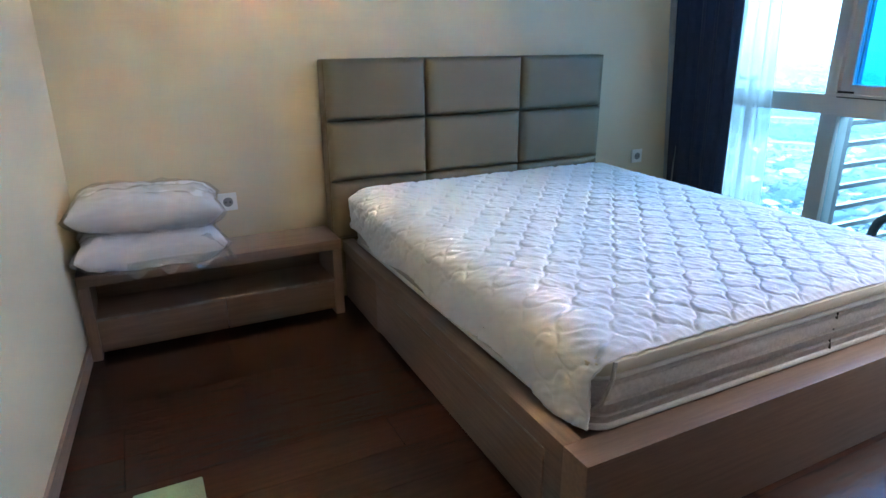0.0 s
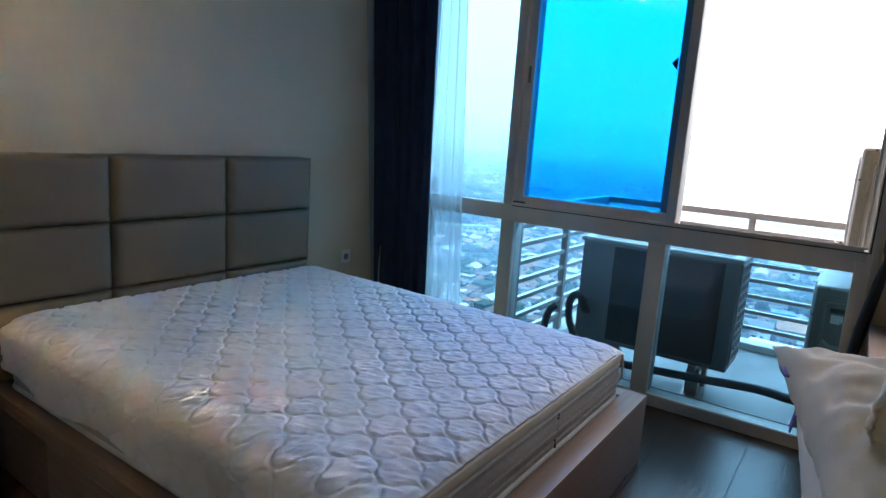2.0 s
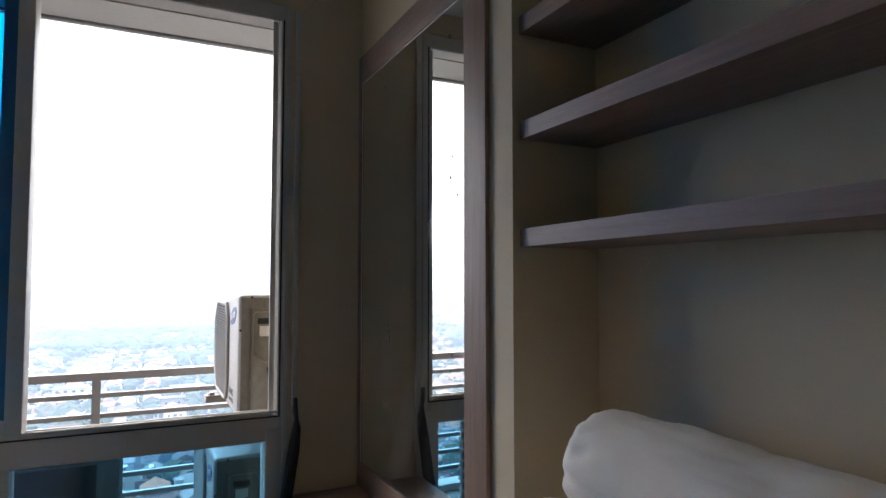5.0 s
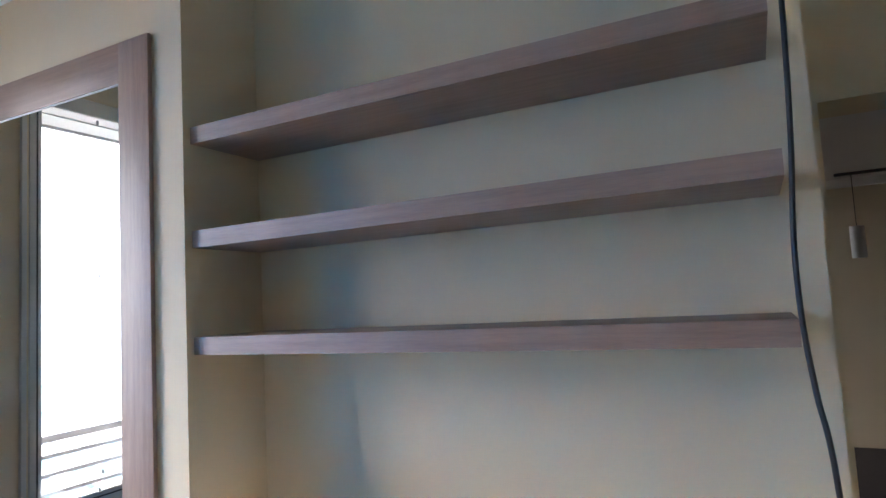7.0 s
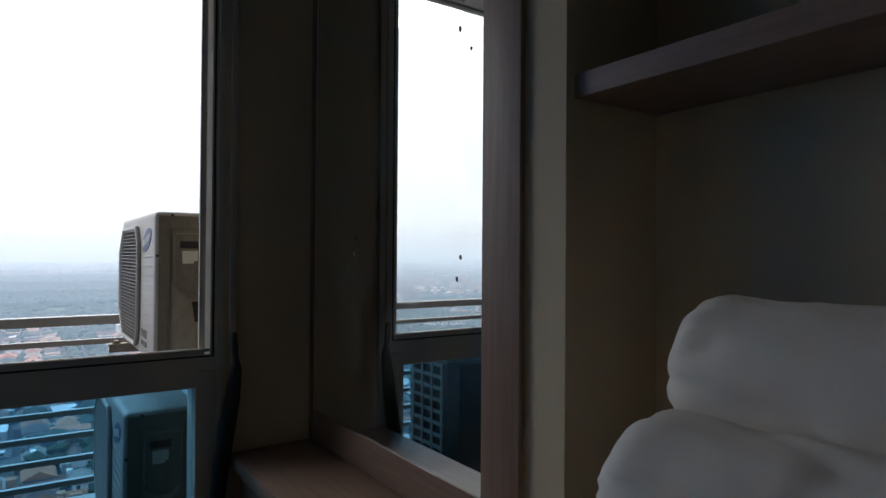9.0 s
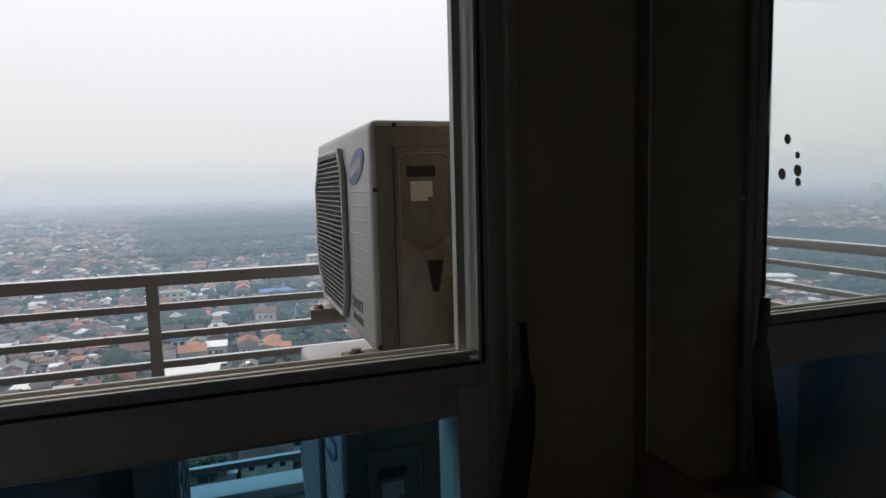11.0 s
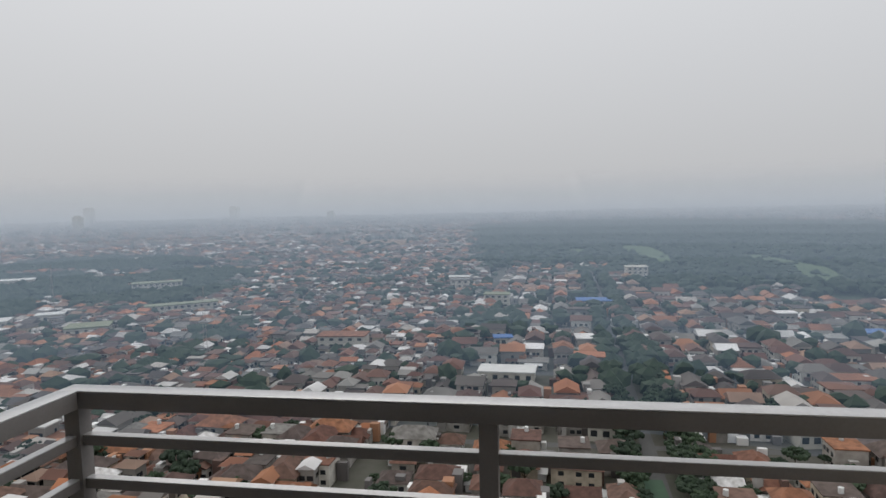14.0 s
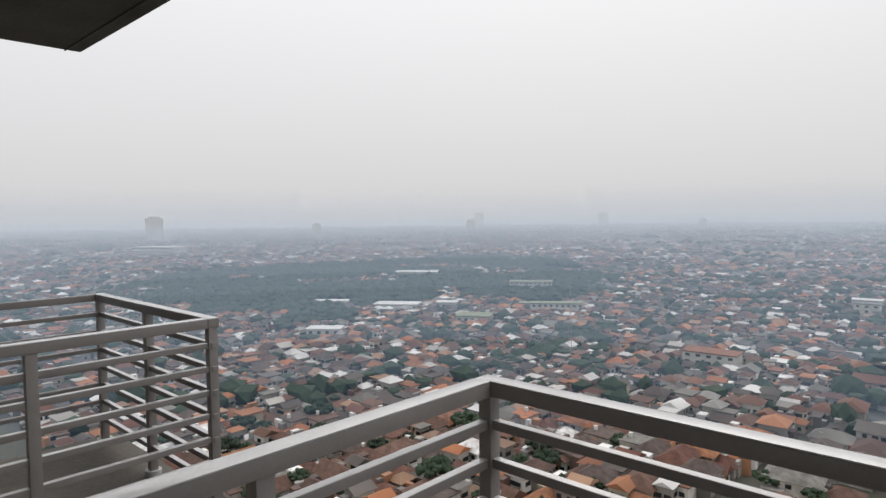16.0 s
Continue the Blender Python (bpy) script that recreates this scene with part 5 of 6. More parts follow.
for i, gpoly in enumerate(GREENS):
    m = bpy.data.meshes.new("lawn")
    m.from_pydata([(x, y, GZ + 6 + i * 0.1) for x, y in gpoly], [], [tuple(range(len(gpoly)))])
    m.materials.append(M_GRASS)
    tagged(new("lawn", m), "pale green golf lawn among the dark woods", "lawn", "", "structure")

SOILS = [[(1389, 455), (1422, 315), (1092, 252), (1108, 370)], [(804, 536), (816, 464), (713, 402), (696, 461)]]
for i, gpoly in enumerate(SOILS):
    m = bpy.data.meshes.new("bare_field")
    m.from_pydata([(x, y, GZ + 0.8) for x, y in gpoly], [], [tuple(range(len(gpoly)))])
    m.materials.append(M_SOIL)
    tagged(new("bare_field", m), "bare orange soil clearing among houses and trees", "field", "", "structure")

rng = random.Random(11)


def house_variant(k, w, d, h, kind):
    """One house at the origin, ridge along its x."""
    hs = thing("house", "low tiled-roof house with pale walls in the suburb", "house", "suburban houses")
    part("wall", boxes((-w / 2, -d / 2, 0, w / 2, d / 2, h)), M_HOUSE, hs, smooth=0)
    bm = bmesh.new()
    e = 0.8
    if kind == "flat":
        box(bm, -w / 2 - 0.3, -d / 2 - 0.3, h, w / 2 + 0.3, d / 2 + 0.3, h + 0.35)
    else:
        rise = d * (0.30 if kind == "hip" else 0.34)
        ins = d / 2 if kind == "hip" else 0.0
        b = [bm.verts.new(p) for p in ((-w / 2 - e, -d / 2 - e, h - 0.2), (w / 2 + e, -d / 2 - e, h - 0.2), (w / 2 + e, d / 2 + e, h - 0.2), (-w / 2 - e, d / 2 + e, h - 0.2))]
        r = [bm.verts.new((-w / 2 - e + ins, 0, h + rise)), bm.verts.new((w / 2 + e - ins, 0, h + rise))]
        for f in ((b[0], b[1], r[1], r[0]), (b[2], b[3], r[0], r[1]), (b[1], b[2], r[1]), (b[3], b[0], r[0]), (b[3], b[2], b[1], b[0])):
            bm.faces.new(f)
    part("roof", bm, M_ROOF, hs, smooth=0)
    if kind != "flat":
        an = boxes((w * 0.12, d / 2, 0, w / 2, d / 2 + 2.4, h * 0.55), (w * 0.1, d / 2, h * 0.55, w / 2 + 0.3, d / 2 + 2.9, h * 0.6))
        part("carport", an, M_WHITEROOF if k % 3 == 0 else M_HOUSE, hs, smooth=0)
    else:
        part("water_tank", cyl(bmesh.new(), (w * 0.3, 0, h + 0.35), (0, 0, 1), 0.7, 1.5, 10), M_WHITEROOF, hs)
    for sx in (-0.3, 0.05, 0.3):
        for sd in (-1, 1):
            for lv in range(2 if h > 5 else 1):
                z0 = 1.0 + lv * 3.0
                part("window", boxes((sx * w - 0.8, sd * d / 2 - 0.06, z0, sx * w + 0.8, sd * d / 2 + 0.06, z0 + 1.3)), M_WIN, hs, smooth=0)
    part("window", boxes((-w / 2 - 0.06, -1, 1.2, -w / 2 + 0.06, 1, 2.4)), M_WIN, hs, smooth=0)
    return hs


KINDS = [house_variant(i, *a) for i, a in enumerate(((11, 8, 4.0, "hip"), (9, 8, 6.5, "hip"), (13, 9, 4.2, "gable"), (10, 7, 3.6, "gable"), (9, 9, 6.8, "flat"), (14, 9, 6.4, "hip"), (8, 7, 3.6, "hip")))]

near, far, wild = [], [], []
SPECIAL = [(279, 17, 17), (325, 111, 18), (478, -36, 15), (348, 24, 8), (213, -21, 9), (215, -86, 9), (369, -178, 10), (173, -28, 10), (633, -88, 15), (563, 79, 12), (481, 38, 13), (438, 282, 26), (360, 300, 20), (537, 371, 26), (575, 580, 32), (361, 388, 26), (394, 360, 14), (341, 453, 24), (242, 330, 16), (595, 84, 14)]


def free(x, y):
    return all((x - a) ** 2 + (y - b) ** 2 > r * r for a, b, r in SPECIAL)


row = 0
y = -640.0
clutter = []
while y < 1500:
    small = y > 40
    depth = rng.uniform(6.6, 8.4) if small else rng.uniform(10.0, 12.5)
    lane = (2.2 if small else 3.4) if row % 2 else 0.0
    x = 62.0 + rng.uniform(0, 6)
    while x < 1500:
        wdt = (rng.uniform(4.6, 9.5) if math.hypot(x, y) < 800 else rng.uniform(9, 15)) if small else rng.uniform(9.0, 15.0)
        px, py = x + wdt / 2 + 2.5 * math.sin(y * 0.02), y + (14 * math.sin(x * 0.011 + y * 0.004) + rng.uniform(-1.5, 1.5) if small else 3 * math.sin(x * 0.006))
        dist = math.hypot(px, py)
        ang = math.degrees(math.atan2(py, px))
        skip = (not small and min(abs(px - c) for c in CROSS) < 4.0) or abs(py - road_y(px)) < 6.5 and px < 690 or not -64 < ang < 86 or dist < 105
        if not skip and free(px, py):
            if wood_right(px, py) or wood_left(px, py) or any(inside(g, px, py) for g in SOILS):
                pass
            elif rng.random() < 0.06:
                wild.append((px, py, rng.uniform(4, 7)))
            else:
                (near if dist < 270 and not (small and wdt < 7.0) else far).append((px, py, wdt, rng.choice((0, 90, 90, 0, 180, 270)) + rng.uniform(-4, 4)))
                for q in range(rng.choice((1, 2, 2, 3, 4)) if dist < 900 else 0):
                    clutter.append((px + rng.uniform(-7, 5), py + rng.uniform(-7, 7), rng.uniform(1.0, 4.6), rng.uniform(1.0, 3.6), rng.uniform(2.2, 6.8)))
                if rng.random() < (0.26 if small else 0.46):
                    wild.append((px + rng.uniform(-6, 6), py + rng.choice((-6, 6)), rng.uniform(2.0, 5)))
        x += wdt + rng.uniform(0.0, 0.8)
    y += depth + lane
    row += 1

near.sort(key=lambda h: math.hypot(h[0], h[1]))
for px, py, wdt, yaw in near[300:]:
    far.append((px, py, wdt, yaw))
for i, (px, py, wdt, yaw) in enumerate(near[:300]):
    src = KINDS[rng.choice((0, 0, 1, 2, 3, 4, 5, 6, 6))]
    copy_thing(src, pose(px, py, GZ, 0, 0, yaw))
for i, k in enumerate(KINDS):
    k.matrix_basis = pose(180 + 31 * i, -260 - 14 * i, GZ, 0, 0, 10 * i)

# joined far houses
for k in range(20000):
    r = rng.uniform(1400, 7000) if k % 2 else rng.uniform(900, 2600)
    a = radians(rng.uniform(-62, 86))
    px, py = r * math.cos(a), r * math.sin(a)
    if (px > 1495 or py > 1495 or py < -640) and not wood_right(px, py) and not wood_left(px, py) and not any(inside(g, px, py) for g in SOILS):
        far.append((px, py, rng.uniform(9, 20) * (1 + max(0.0, r - 2400) / 3500), rng.uniform(0, 180)))
F = np.array(far)
nF = len(F)
r2 = np.random.RandomState(5)
w, d = F[:, 2] * 0.47, np.minimum(F[:, 2] * r2.uniform(0.32, 0.50, nF), np.maximum(4.6, F[:, 2] * 0.28))
h = r2.choice([3.2, 3.8, 4.4, 6.2, 6.8, 7.6], nF)
flat = r2.uniform(size=nF) < 0.22
rise = np.where(flat, 0.3, d * 0.55)
ins = np.where(r2.uniform(size=nF) < 0.6, d * 0.9, 0.0)
ins = np.where(flat, 0.0, ins)
ca, sa = np.cos(np.radians(F[:, 3])), np.sin(np.radians(F[:, 3]))


def lay(lx, ly, z):
    return np.stack([F[:, 0] + lx * ca - ly * sa, F[:, 1] + lx * sa + ly * ca, GZ + z], 1)


wall_v = np.stack([lay(sx * w, sy * d, z) for z in (0 * h, h) for sx, sy in ((-1, -1), (1, -1), (1, 1), (-1, 1))], 1).reshape(-1, 3)
base = np.arange(nF)[:, None] * 8
wall_f = np.concatenate([base + np.array(q) for q in ((0, 1, 5, 4), (1, 2, 6, 5), (2, 3, 7, 6), (3, 0, 4, 7))], 0)
e = 0.7
ridge_d = np.where(flat, d + e, 0.0)
roof_v = np.stack([lay(sx * (w + e), sy * (d + e), h - 0.15) for sx, sy in ((-1, -1), (1, -1), (1, 1), (-1, 1))] + [lay(sx * (w + e - ins), sy * ridge_d, h + rise) for sx, sy in ((-1, -1), (1, -1), (1, 1), (-1, 1))], 1).reshape(-1, 3)
roof_f = np.concatenate([base + np.array(q) for q in ((0, 1, 5, 4), (1, 2, 6, 5), (2, 3, 7, 6), (3, 0, 4, 7), (4, 5, 6, 7))], 0)
for nm, vv, ff, mm in (("far_house_walls", wall_v, wall_f, M_HOUSEI), ("far_house_roofs", roof_v, roof_f, M_ROOFI)):
    m = bpy.data.meshes.new(nm)
    m.from_pydata(vv.tolist(), [], ff.tolist())
    m.materials.append(mm)
    tagged(new(nm, m), "dense far suburb of small tiled-roof houses", "houses", "", "stuff")


# dark windows on the walls that face the tower, and a second, lower roof on many of the nearer houses
vis = np.nonzero(np.hypot(F[:, 0], F[:, 1]) < 620)[0]
wv, pv = [], []
for i in vis:
    fx, fy, c, s = F[i, 0], F[i, 1], ca[i], sa[i]
    sides = [((-1, 0), w[i], d[i]), ((1, 0), w[i], d[i]), ((0, -1), d[i], w[i]), ((0, 1), d[i], w[i])]
    ranked = sorted(sides, key=lambda q: (q[0][0] * c - q[0][1] * s) * fx + (q[0][0] * s + q[0][1] * c) * fy)
    for (nx, ny), off, half in ranked[:2]:
        gx, gy = nx * c - ny * s, nx * s + ny * c
        for lv in range(2 if h[i] > 5 else 1):
            for u in (-0.55, 0.0, 0.5):
                if r2.uniform() < 0.3:
                    continue
                mx, my, z0 = fx + gx * (off + 0.06) - gy * u * half, fy + gy * (off + 0.06) + gx * u * half, GZ + 1.0 + 3.0 * lv
                hw = r2.uniform(0.5, 1.1)
                wv += [(mx + gy * hw, my - gx * hw, z0), (mx - gy * hw, my + gx * hw, z0), (mx - gy * hw, my + gx * hw, z0 + 1.4), (mx + gy * hw, my - gx * hw, z0 + 1.4)]
    if h[i] > 5 or r2.uniform() < 0.6:
        (nx, ny), off, half = ranked[0]
        gx, gy = nx * c - ny * s, nx * s + ny * c
        hw, sh, z1 = half * r2.uniform(0.4, 0.9), half * r2.uniform(-0.3, 0.3), GZ + 2.9
        bx, by = fx - gy * sh, fy + gx * sh
        pv += [(bx + gx * off + gy * hw, by + gy * off - gx * hw, z1 + 0.9), (bx + gx * off - gy * hw, by + gy * off + gx * hw, z1 + 0.9), (bx + gx * (off + 2.6) - gy * hw, by + gy * (off + 2.6) + gx * hw, z1), (bx + gx * (off + 2.6) + gy * hw, by + gy * (off + 2.6) - gx * hw, z1)]
for nm, vv, mm, lb in (("far_house_windows", wv, M_WIN, "dark windows of the dense far suburb"), ("far_porch_roofs", pv, M_ROOFI, "small porch roofs of the dense far suburb")):
    m = bpy.data.meshes.new(nm)
    m.from_pydata(vv, [], [(4 * k, 4 * k + 1, 4 * k + 2, 4 * k + 3) for k in range(len(vv) // 4)])
    m.materials.append(mm)
    tagged(new(nm, m), lb, "houses", "", "stuff")

C = np.array(clutter)
nC = len(C)
cb = np.arange(nC)[:, None] * 8
cv = np.stack([np.stack([C[:, 0] + sx * C[:, 2] / 2, C[:, 1] + sy * C[:, 3] / 2, GZ + z * C[:, 4]], 1) for z in (0.0, 1.0) for sx, sy in ((-1, -1), (1, -1), (1, 1), (-1, 1))], 1).reshape(-1, 3)
cf = np.concatenate([cb + np.array(q) for q in ((0, 1, 5, 4), (1, 2, 6, 5), (2, 3, 7, 6), (3, 0, 4, 7), (4, 5, 6, 7))], 0)
M_CLUT = ramp_mat("flat_roof_annexes", [(0.72, 0.71, 0.69), (0.24, 0.23, 0.215), (0.40, 0.38, 0.355), (0.13, 0.08, 0.065), (0.78, 0.77, 0.75), (0.16, 0.15, 0.145), (0.36, 0.18, 0.10), (0.10, 0.09, 0.085)], 0.8, True, 0.4, 0.1)
m = bpy.data.meshes.new("house_annexes")
m.from_pydata(cv.tolist(), [], cf.tolist())
m.materials.append(M_CLUT)
tagged(new("house_annexes", m), "small sheds, tanks and flat annex roofs between houses", "sheds", "", "stuff")


# ---- trees ----
def clump(seed, n, spread, size):
    rr = random.Random(seed)
    bm = bmesh.new()
    for k in range(n):
        a, t = rr.uniform(0, 6.28), rr.uniform(0, 1) ** 0.5
        c = Vector((math.cos(a) * t * spread, math.sin(a) * t * spread, rr.uniform(-0.3, 0.5) * spread * (1.1 - t)))
        r = bmesh.ops.create_icosphere(bm, subdivisions=1, radius=size * rr.uniform(0.55, 1.15))
        for v in r["verts"]:
            v.co = v.co * (1 + rr.uniform(-0.32, 0.32)) + c
    return bm


TREES = []
for s in range(4):
    t = thing("tree", "dark green leafy tree between the houses", "tree", "suburban trees")
    part("trunk", tube(bmesh.new(), [(0, 0, 0), (0.1, 0, 2.2), (0.2, 0.1, 4.4)], [0.28, 0.2, 0.1], 7), M_TRUNK, t)
    part("limb", tube(bmesh.new(), [(0.1, 0, 2.4), (1.2, 0.4, 4.0)], [0.12, 0.05], 5), M_TRUNK, t)
    part("limb", tube(bmesh.new(), [(0.1, 0, 2.6), (-1.0, -0.7, 4.2)], [0.12, 0.05], 5), M_TRUNK, t)
    cr = clump(20 + s, 46, 3.3, 0.85)
    for v in cr.verts:
        v.co.z += 5.4
    part("crown", cr, M_LEAF, t, smooth=0)
    TREES.append(t)
for k in range(380):
    xx = rng.uniform(105, 660)
    wild.append((xx, road_y(xx) + rng.choice((-6.5, -7.5, -8.5, -10, 6.5, 7.5, -12.5)) + rng.uniform(-2, 2), rng.uniform(3, 5.5)))
for k in range(120):
    t = rng.uniform(0, 1)
    wild.append((240 + 141 * t + rng.uniform(-6, 6), 188 + 9 * t + rng.uniform(-9, 9), rng.uniform(3, 5)))
for k in range(60):
    wild.append((397 + rng.uniform(-30, 30), 30 + rng.uniform(-16, 16), rng.uniform(4, 6)))
wild.sort(key=lambda q: math.hypot(q[0], q[1]))
for i, (px, py, s) in enumerate(wild[:290]):
    c = copy_thing(TREES[i % 4], pose(px, py, GZ, 0, 0, rng.uniform(0, 360)) @ Matrix.Scale(s / 4.2, 4))
    c.scale = (s / 4.2,) * 3
for i, t in enumerate(TREES):
    t.matrix_basis = pose(140 + 9 * i, road_y(140) - 9, GZ, 0, 0, 50 * i)

woods = list(wild[290:])
for poly, n, s0, s1 in ((WOOD_R, 24000, 3.6, 7.0), (WOOD_L, 13000, 3.0, 6.0)):
    xs, ys = [p[0] for p in poly], [p[1] for p in poly]
    k = 0
    while k < n:
        px, py = rng.uniform(min(xs), max(xs)), rng.uniform(min(ys), max(ys))
        k += 1
        if (wood_left(px, py) if poly is WOOD_L else wood_right(px, py)) and not any(inside(g, px, py) for g in GREENS + SOILS) and free(px, py):
            woods.append((px, py, rng.uniform(s0, s1)))
for k in range(5200):
    r, a = rng.uniform(600, 5500), radians(rng.uniform(-62, 86))
    bx, by, n = r * math.cos(a), r * math.sin(a), rng.choice((1, 1, 2, 4))
    for q in range(n):
        woods.append((bx + rng.uniform(-14, 14) * (n > 1), by + rng.uniform(-14, 14) * (n > 1), rng.uniform(3, 5.5) * (1 + r / 6000)))
for nm, poly in (("ground_woods_near", WOOD_L), ("ground_woods_far", WOOD_R)):
    m = bpy.data.meshes.new(nm)
    cells = [(gx, gy) for gx in range(200, 2560, 20) for gy in range(-940, 900, 20) if (wood_left(gx, gy) if poly is WOOD_L else wood_right(gx, gy))]
    m.from_pydata([(gx + 10 * sx, gy + 10 * sy, GZ + 0.3) for gx, gy in cells for sx, sy in ((-1, -1), (1, -1), (1, 1), (-1, 1))], [], [(4 * c, 4 * c + 1, 4 * c + 2, 4 * c + 3) for c in range(len(cells))])
    m.materials.append(M_UNDER)
    tagged(new(nm, m), "dark green undergrowth beneath the woods", "ground", "", "structure")
tb = bmesh.new()
bmesh.ops.create_icosphere(tb, subdivisions=1, radius=1.0)
tb.verts.ensure_lookup_table()
tv = np.array([v.co[:] for v in tb.verts])
tf = np.array([[v.index for v in f.verts] for f in tb.faces])
tb.free()
W = np.array(woods)
nW = len(W)
jit = 1 + r2.uniform(-0.35, 0.35, (nW, len(tv), 1))
tvs = tv[None] * jit * np.stack([W[:, 2], W[:, 2], W[:, 2] * 0.75], 1)[:, None, :] + np.stack([W[:, 0], W[:, 1], GZ + 3.0 + W[:, 2] * 0.6], 1)[:, None, :]
tfs = tf[None] + (np.arange(nW) * len(tv))[:, None, None]
m = bpy.data.meshes.new("far_woods")
m.from_pydata(tvs.reshape(-1, 3).tolist(), [], tfs.reshape(-1, 3).tolist())
m.materials.append(M_LEAF)
tagged(new("far_woods", m), "dark green woods and tree rows across the city", "woods", "", "stuff")


# ---- larger buildings that stand out ----
m = bpy.data.meshes.new("sports_court")
m.from_pydata([(165, -34, GZ + 0.2), (181, -34, GZ + 0.2), (181, -22, GZ + 0.2), (165, -22, GZ + 0.2)], [], [(0, 1, 2, 3)])
m.materials.append(M_COURT)
tagged(new("sports_court", m), "flat dark green sports court between the houses", "court", "", "structure")

def block(x, y, lx, ly, h, yaw, wall, roof, label, storeys=2, name="building", category="building"):
    b = thing(name, label, category)
    part("wall", boxes((-lx / 2, -ly / 2, 0, lx / 2, ly / 2, h)), wall, b, smooth=0)
    part("roof", boxes((-lx / 2 - 0.6, -ly / 2 - 0.6, h, lx / 2 + 0.6, ly / 2 + 0.6, h + 0.6)), roof, b, smooth=0)
    n = max(3, int(ly / 4.5))
    for s in range(storeys):
        for i in range(n):
            yy, zz = -ly / 2 + (i + 0.5) * ly / n, (s + 0.35) * h / storeys
            part("window", boxes((-lx / 2 - 0.08, yy - 1.1, zz, -lx / 2 + 0.05, yy + 1.1, zz + 0.42 * h / storeys)), M_WIN, b, smooth=0)
    b.matrix_basis = pose(x, y, GZ, 0, 0, yaw)
    return b


block(279, 17, 12, 25, 5, -2, M_PALEWALL, M_WHITEROOF, "long low building with a white metal roof", 1)
block(325, 111, 13, 26, 10, 4, M_PALEWALL, M_ROOF, "three-storey pale building with a red tiled roof", 3)
block(478, -36, 16, 26, 6, 0, M_PALEWALL, M_BLUEROOF, "house with a bright blue metal roof", 2)
block(348, 24, 8, 10, 5, 10, M_PALEWALL, M_BLUEROOF, "small house under a blue metal roof", 1)
block(213, -21, 9, 12, 5, -4, M_PALEWALL, M_BLUEROOF, "low house under a faded blue metal roof", 1)
block(215, -86, 10, 11, 5, 8, M_PALEWALL, M_BLUEROOF, "corner house under a faded blue metal roof", 1)
block(369, -178, 10, 14, 6, 6, M_PALEWALL, M_BLUEROOF, "two-storey house under a blue metal roof", 2)
block(633, -88, 15, 20, 15, 5, M_PALEWALL, M_PALEWALL, "pale apartment house at the end of the street", 4)
block(563, 79, 12, 17, 11, 3, M_PALEWALL, M_ROOF, "tall white villa with a hipped tile roof", 3)
block(481, 38, 13, 19, 10, -2, M_PALEWALL, M_GREENROOF, "grey-roofed villa with rows of dark windows", 3)
block(438, 282, 12, 52, 8, 35, M_PALEWALL, M_GREENROOF, "long school block with an olive green roof", 2)
block(360, 300, 20, 26, 6, 30, M_PALEWALL, M_GREENROOF, "hall with a broad olive green roof", 1)
block(537, 371, 16, 44, 12, 32, M_PALEWALL, M_GREENROOF, "four-storey school building among dark trees", 4)
block(575, 580, 22, 56, 9, 35, M_PALEWALL, M_WHITEROOF, "white-roofed hall at the edge of the woods", 1)
block(361, 388, 18, 38, 7, 33, M_PALEWALL, M_WHITEROOF, "grey-white workshop hall beside the school", 1)
block(394, 360, 12, 18, 7, 33, M_PALEWALL, M_WHITEROOF, "small grey-white hall beside the school", 1)
block(341, 453, 12, 34, 6, 38, M_PALEWALL, M_WHITEROOF, "long white-roofed shed among trees", 1)
block(242, 330, 12, 22, 9, 40, M_PALEWALL, M_WHITEROOF, "pale two-storey office block among small houses", 2)
block(595, 84, 12, 20, 10, 4, M_PALEWALL, M_WHITEROOF, "white three-storey house above the red roofs", 3)
block(575, 1395, 40, 120, 22, 20, M_PALEWALL, M_WHITEROOF, "wide white shopping centre in the haze", 3)
for x, y, s, h in ((925, 2290, 46, 88), (3240, 2670, 44, 100), (4200, 2260, 54, 92), (2300, 1950, 30, 60), (1500, 2100, 26, 55), (2900, 1050, 30, 55)):
    tw = thing("tower_block", "grey high-rise tower fading in the haze", "tower", "far towers")
    part("wall", boxes((-s / 2, -s / 2, 0, s / 2, s / 2, h)), M_PALEWALL, tw, smooth=0)
    part("roof", boxes((-s / 3, -s / 3, h, s / 3, s / 3, h + 6)), M_PALEWALL, tw, smooth=0)
    tw.location = (x, y, GZ)
for x, y in ((289, 173), (407, 369)):
    mast = thing("radio_mast", "thin steel lattice radio mast among the roofs", "mast", "radio masts", (x, y, GZ))
    for k in range(3):
        t = radians(120 * k)
        part("leg", tube(bmesh.new(), [(1.6 * math.cos(t), 1.6 * math.sin(t), 0), (0.25 * math.cos(t), 0.25 * math.sin(t), 42)], 0.12, 4), M_RAIL, mast)
    part("bracing", boxes(*[(-1.5 + k * 0.14, -0.05, 4 * k, 1.5 - k * 0.14, 0.05, 4 * k + 0.25) for k in range(1, 10)]), M_RAIL, mast)


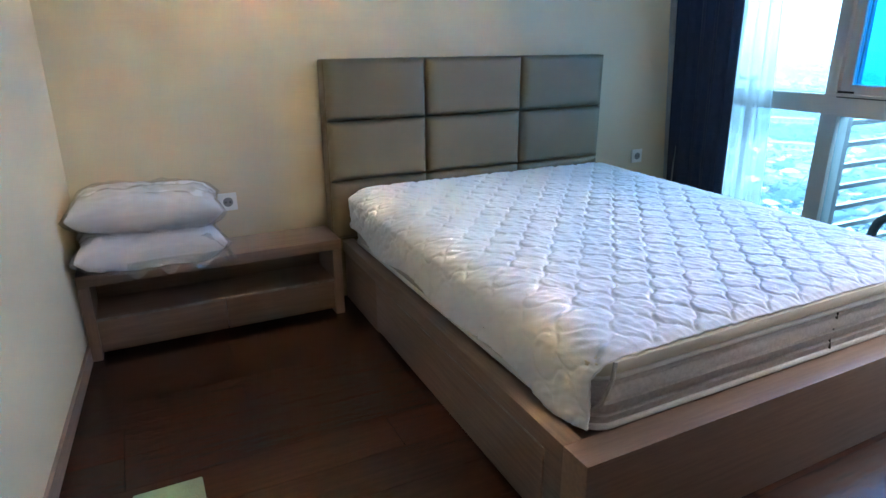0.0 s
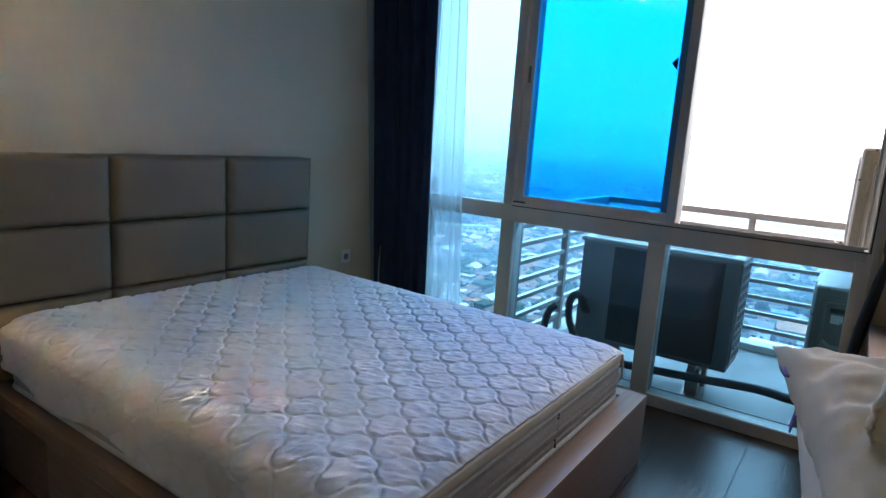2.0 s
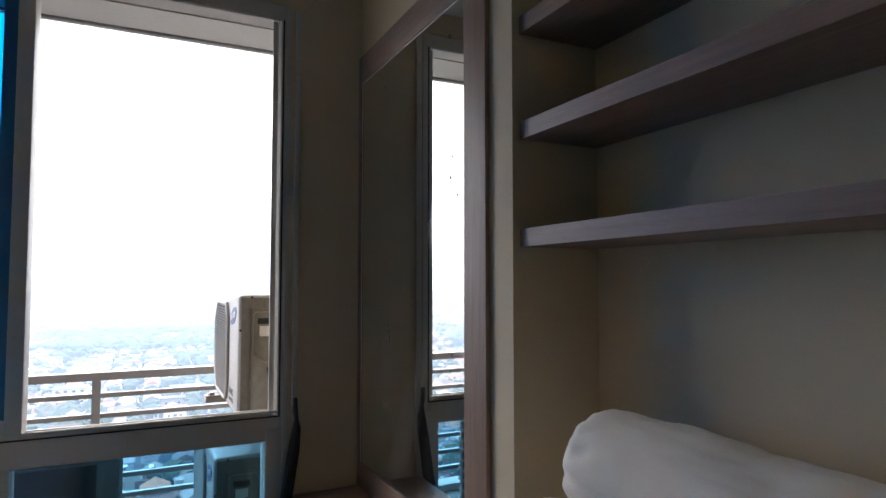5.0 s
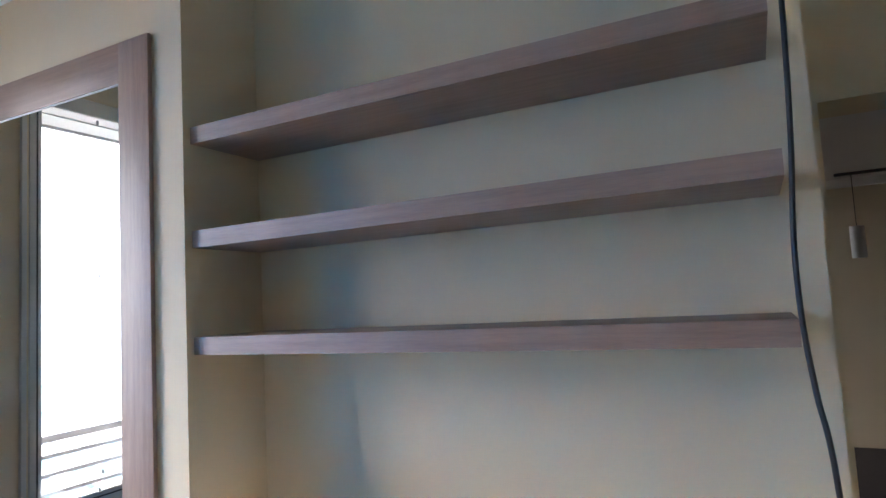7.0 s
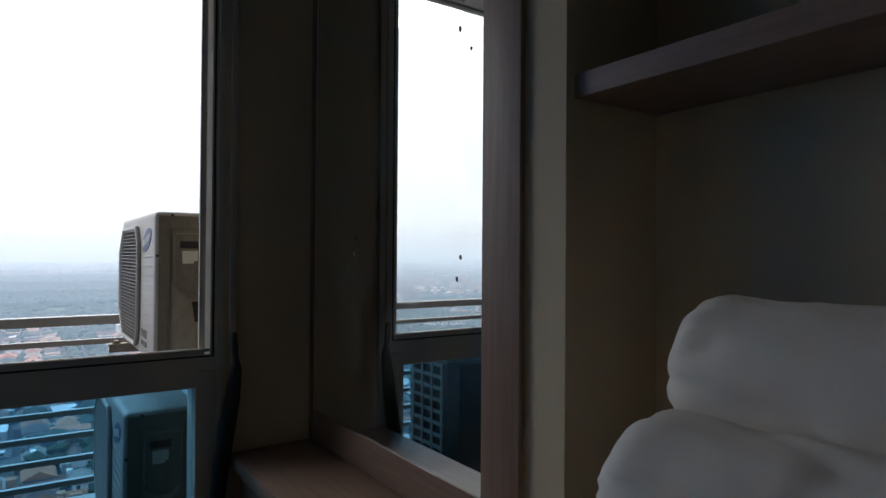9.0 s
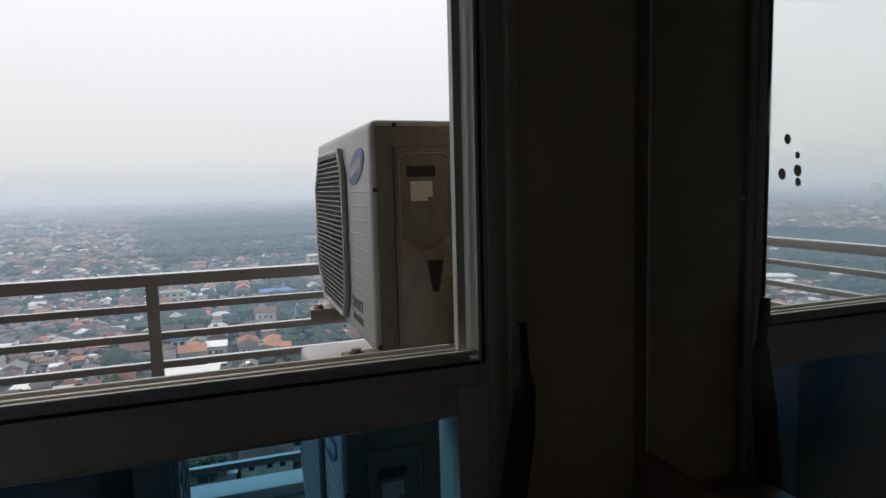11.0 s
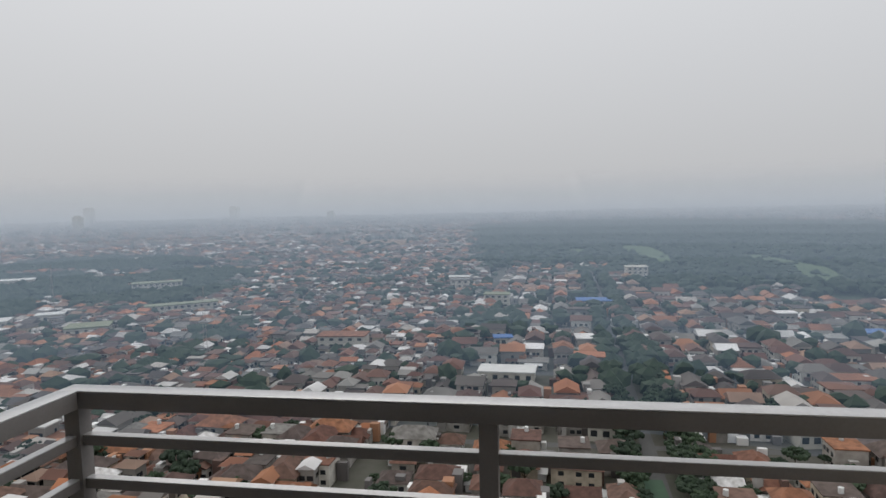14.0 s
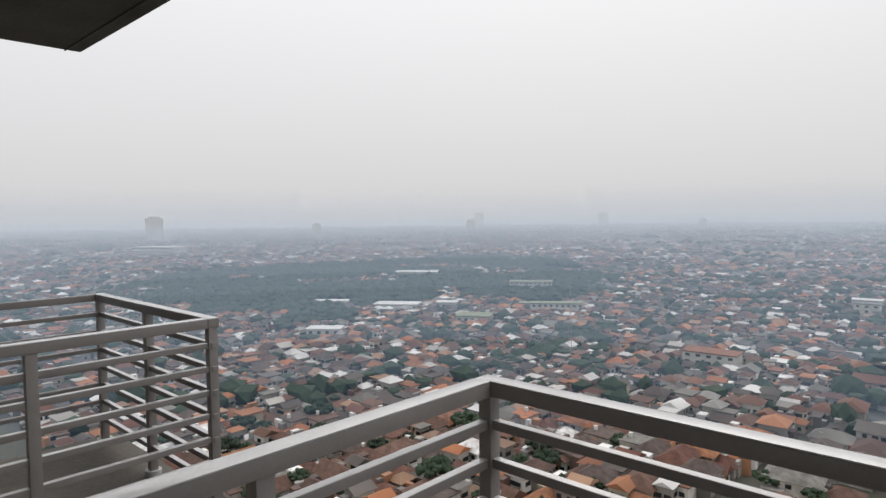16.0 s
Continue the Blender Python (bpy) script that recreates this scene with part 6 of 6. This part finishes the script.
# ---- glowing shells that stand for haze over the distance ----
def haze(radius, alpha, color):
    m = bpy.data.materials.new("glowing_distance_haze")
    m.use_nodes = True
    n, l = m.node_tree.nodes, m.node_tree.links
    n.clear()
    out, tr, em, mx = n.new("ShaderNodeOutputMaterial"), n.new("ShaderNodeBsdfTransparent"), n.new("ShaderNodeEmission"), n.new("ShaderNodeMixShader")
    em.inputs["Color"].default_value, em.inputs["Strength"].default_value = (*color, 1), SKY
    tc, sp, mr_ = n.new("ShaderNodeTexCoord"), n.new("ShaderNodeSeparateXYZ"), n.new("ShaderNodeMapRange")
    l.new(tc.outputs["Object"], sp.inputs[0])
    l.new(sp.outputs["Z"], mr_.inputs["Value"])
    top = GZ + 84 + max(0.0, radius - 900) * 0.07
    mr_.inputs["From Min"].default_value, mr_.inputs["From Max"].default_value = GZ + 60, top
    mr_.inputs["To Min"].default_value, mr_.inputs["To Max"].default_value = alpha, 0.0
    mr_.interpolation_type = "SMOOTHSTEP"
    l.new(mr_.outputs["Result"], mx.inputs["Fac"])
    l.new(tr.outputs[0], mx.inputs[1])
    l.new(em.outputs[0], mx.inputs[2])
    l.new(mx.outputs[0], out.inputs["Surface"])
    vs, fs = [], []
    k = 60
    for i in range(k + 1):
        a = radians(-100 + 200 * i / k)
        for z in (GZ, GZ + 58, top):
            vs.append((radius * math.cos(a), radius * math.sin(a), z))
        if i:
            for q in (0, 1):
                fs.append((3 * i - 3 + q, 3 * i + q, 3 * i + 1 + q, 3 * i - 2 + q))
    me = bpy.data.meshes.new("backdrop_haze")
    me.from_pydata(vs, [], fs)
    me.materials.append(m)
    return tagged(new("backdrop_haze", me), "glowing see-through shell standing for haze over the city", "haze", "", "structure")


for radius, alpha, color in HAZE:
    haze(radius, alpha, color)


# ---- floor planks ----
def plank_mesh(length, width):
    c = 0.0008
    x, y = length / 2, width / 2
    vs = [(-x, -y, -0.012), (x, -y, -0.012), (x, y, -0.012), (-x, y, -0.012), (-x, -y, -c), (x, -y, -c), (x, y, -c), (-x, y, -c), (-x + c, -y + c, 0), (x - c, -y + c, 0), (x - c, y - c, 0), (-x + c, y - c, 0)]
    fs = [(8, 9, 10, 11)]
    for a in (0, 4):
        for k in range(4):
            fs.append((a + k, a + (k + 1) % 4, a + 4 + (k + 1) % 4, a + 4 + k))
    m = bpy.data.meshes.new("plank")
    m.from_pydata(vs, [], fs)
    m.materials.append(M_FLOOR)
    return m


PW = 0.166
PLANKS = {n: plank_mesh(n - 0.0012, PW - 0.0012) for n in (1.2, 0.8, 0.4)}
rp = random.Random(21)
for k in range(23):
    yy = -0.083 - k * PW - 0.001
    xx = ROOM_W - 0.30
    seq = rp.choice(([1.2, 1.2, 1.2, 0.4], [0.4, 1.2, 1.2, 0.8, 0.4], [0.8, 1.2, 1.2, 0.8]))
    if yy < -3.22:
        seq = [1.2]
    for n in seq:
        p = new("plank", PLANKS[n])
        p.parent = floor
        p.location = (xx + n / 2, yy, 0)
        xx += n
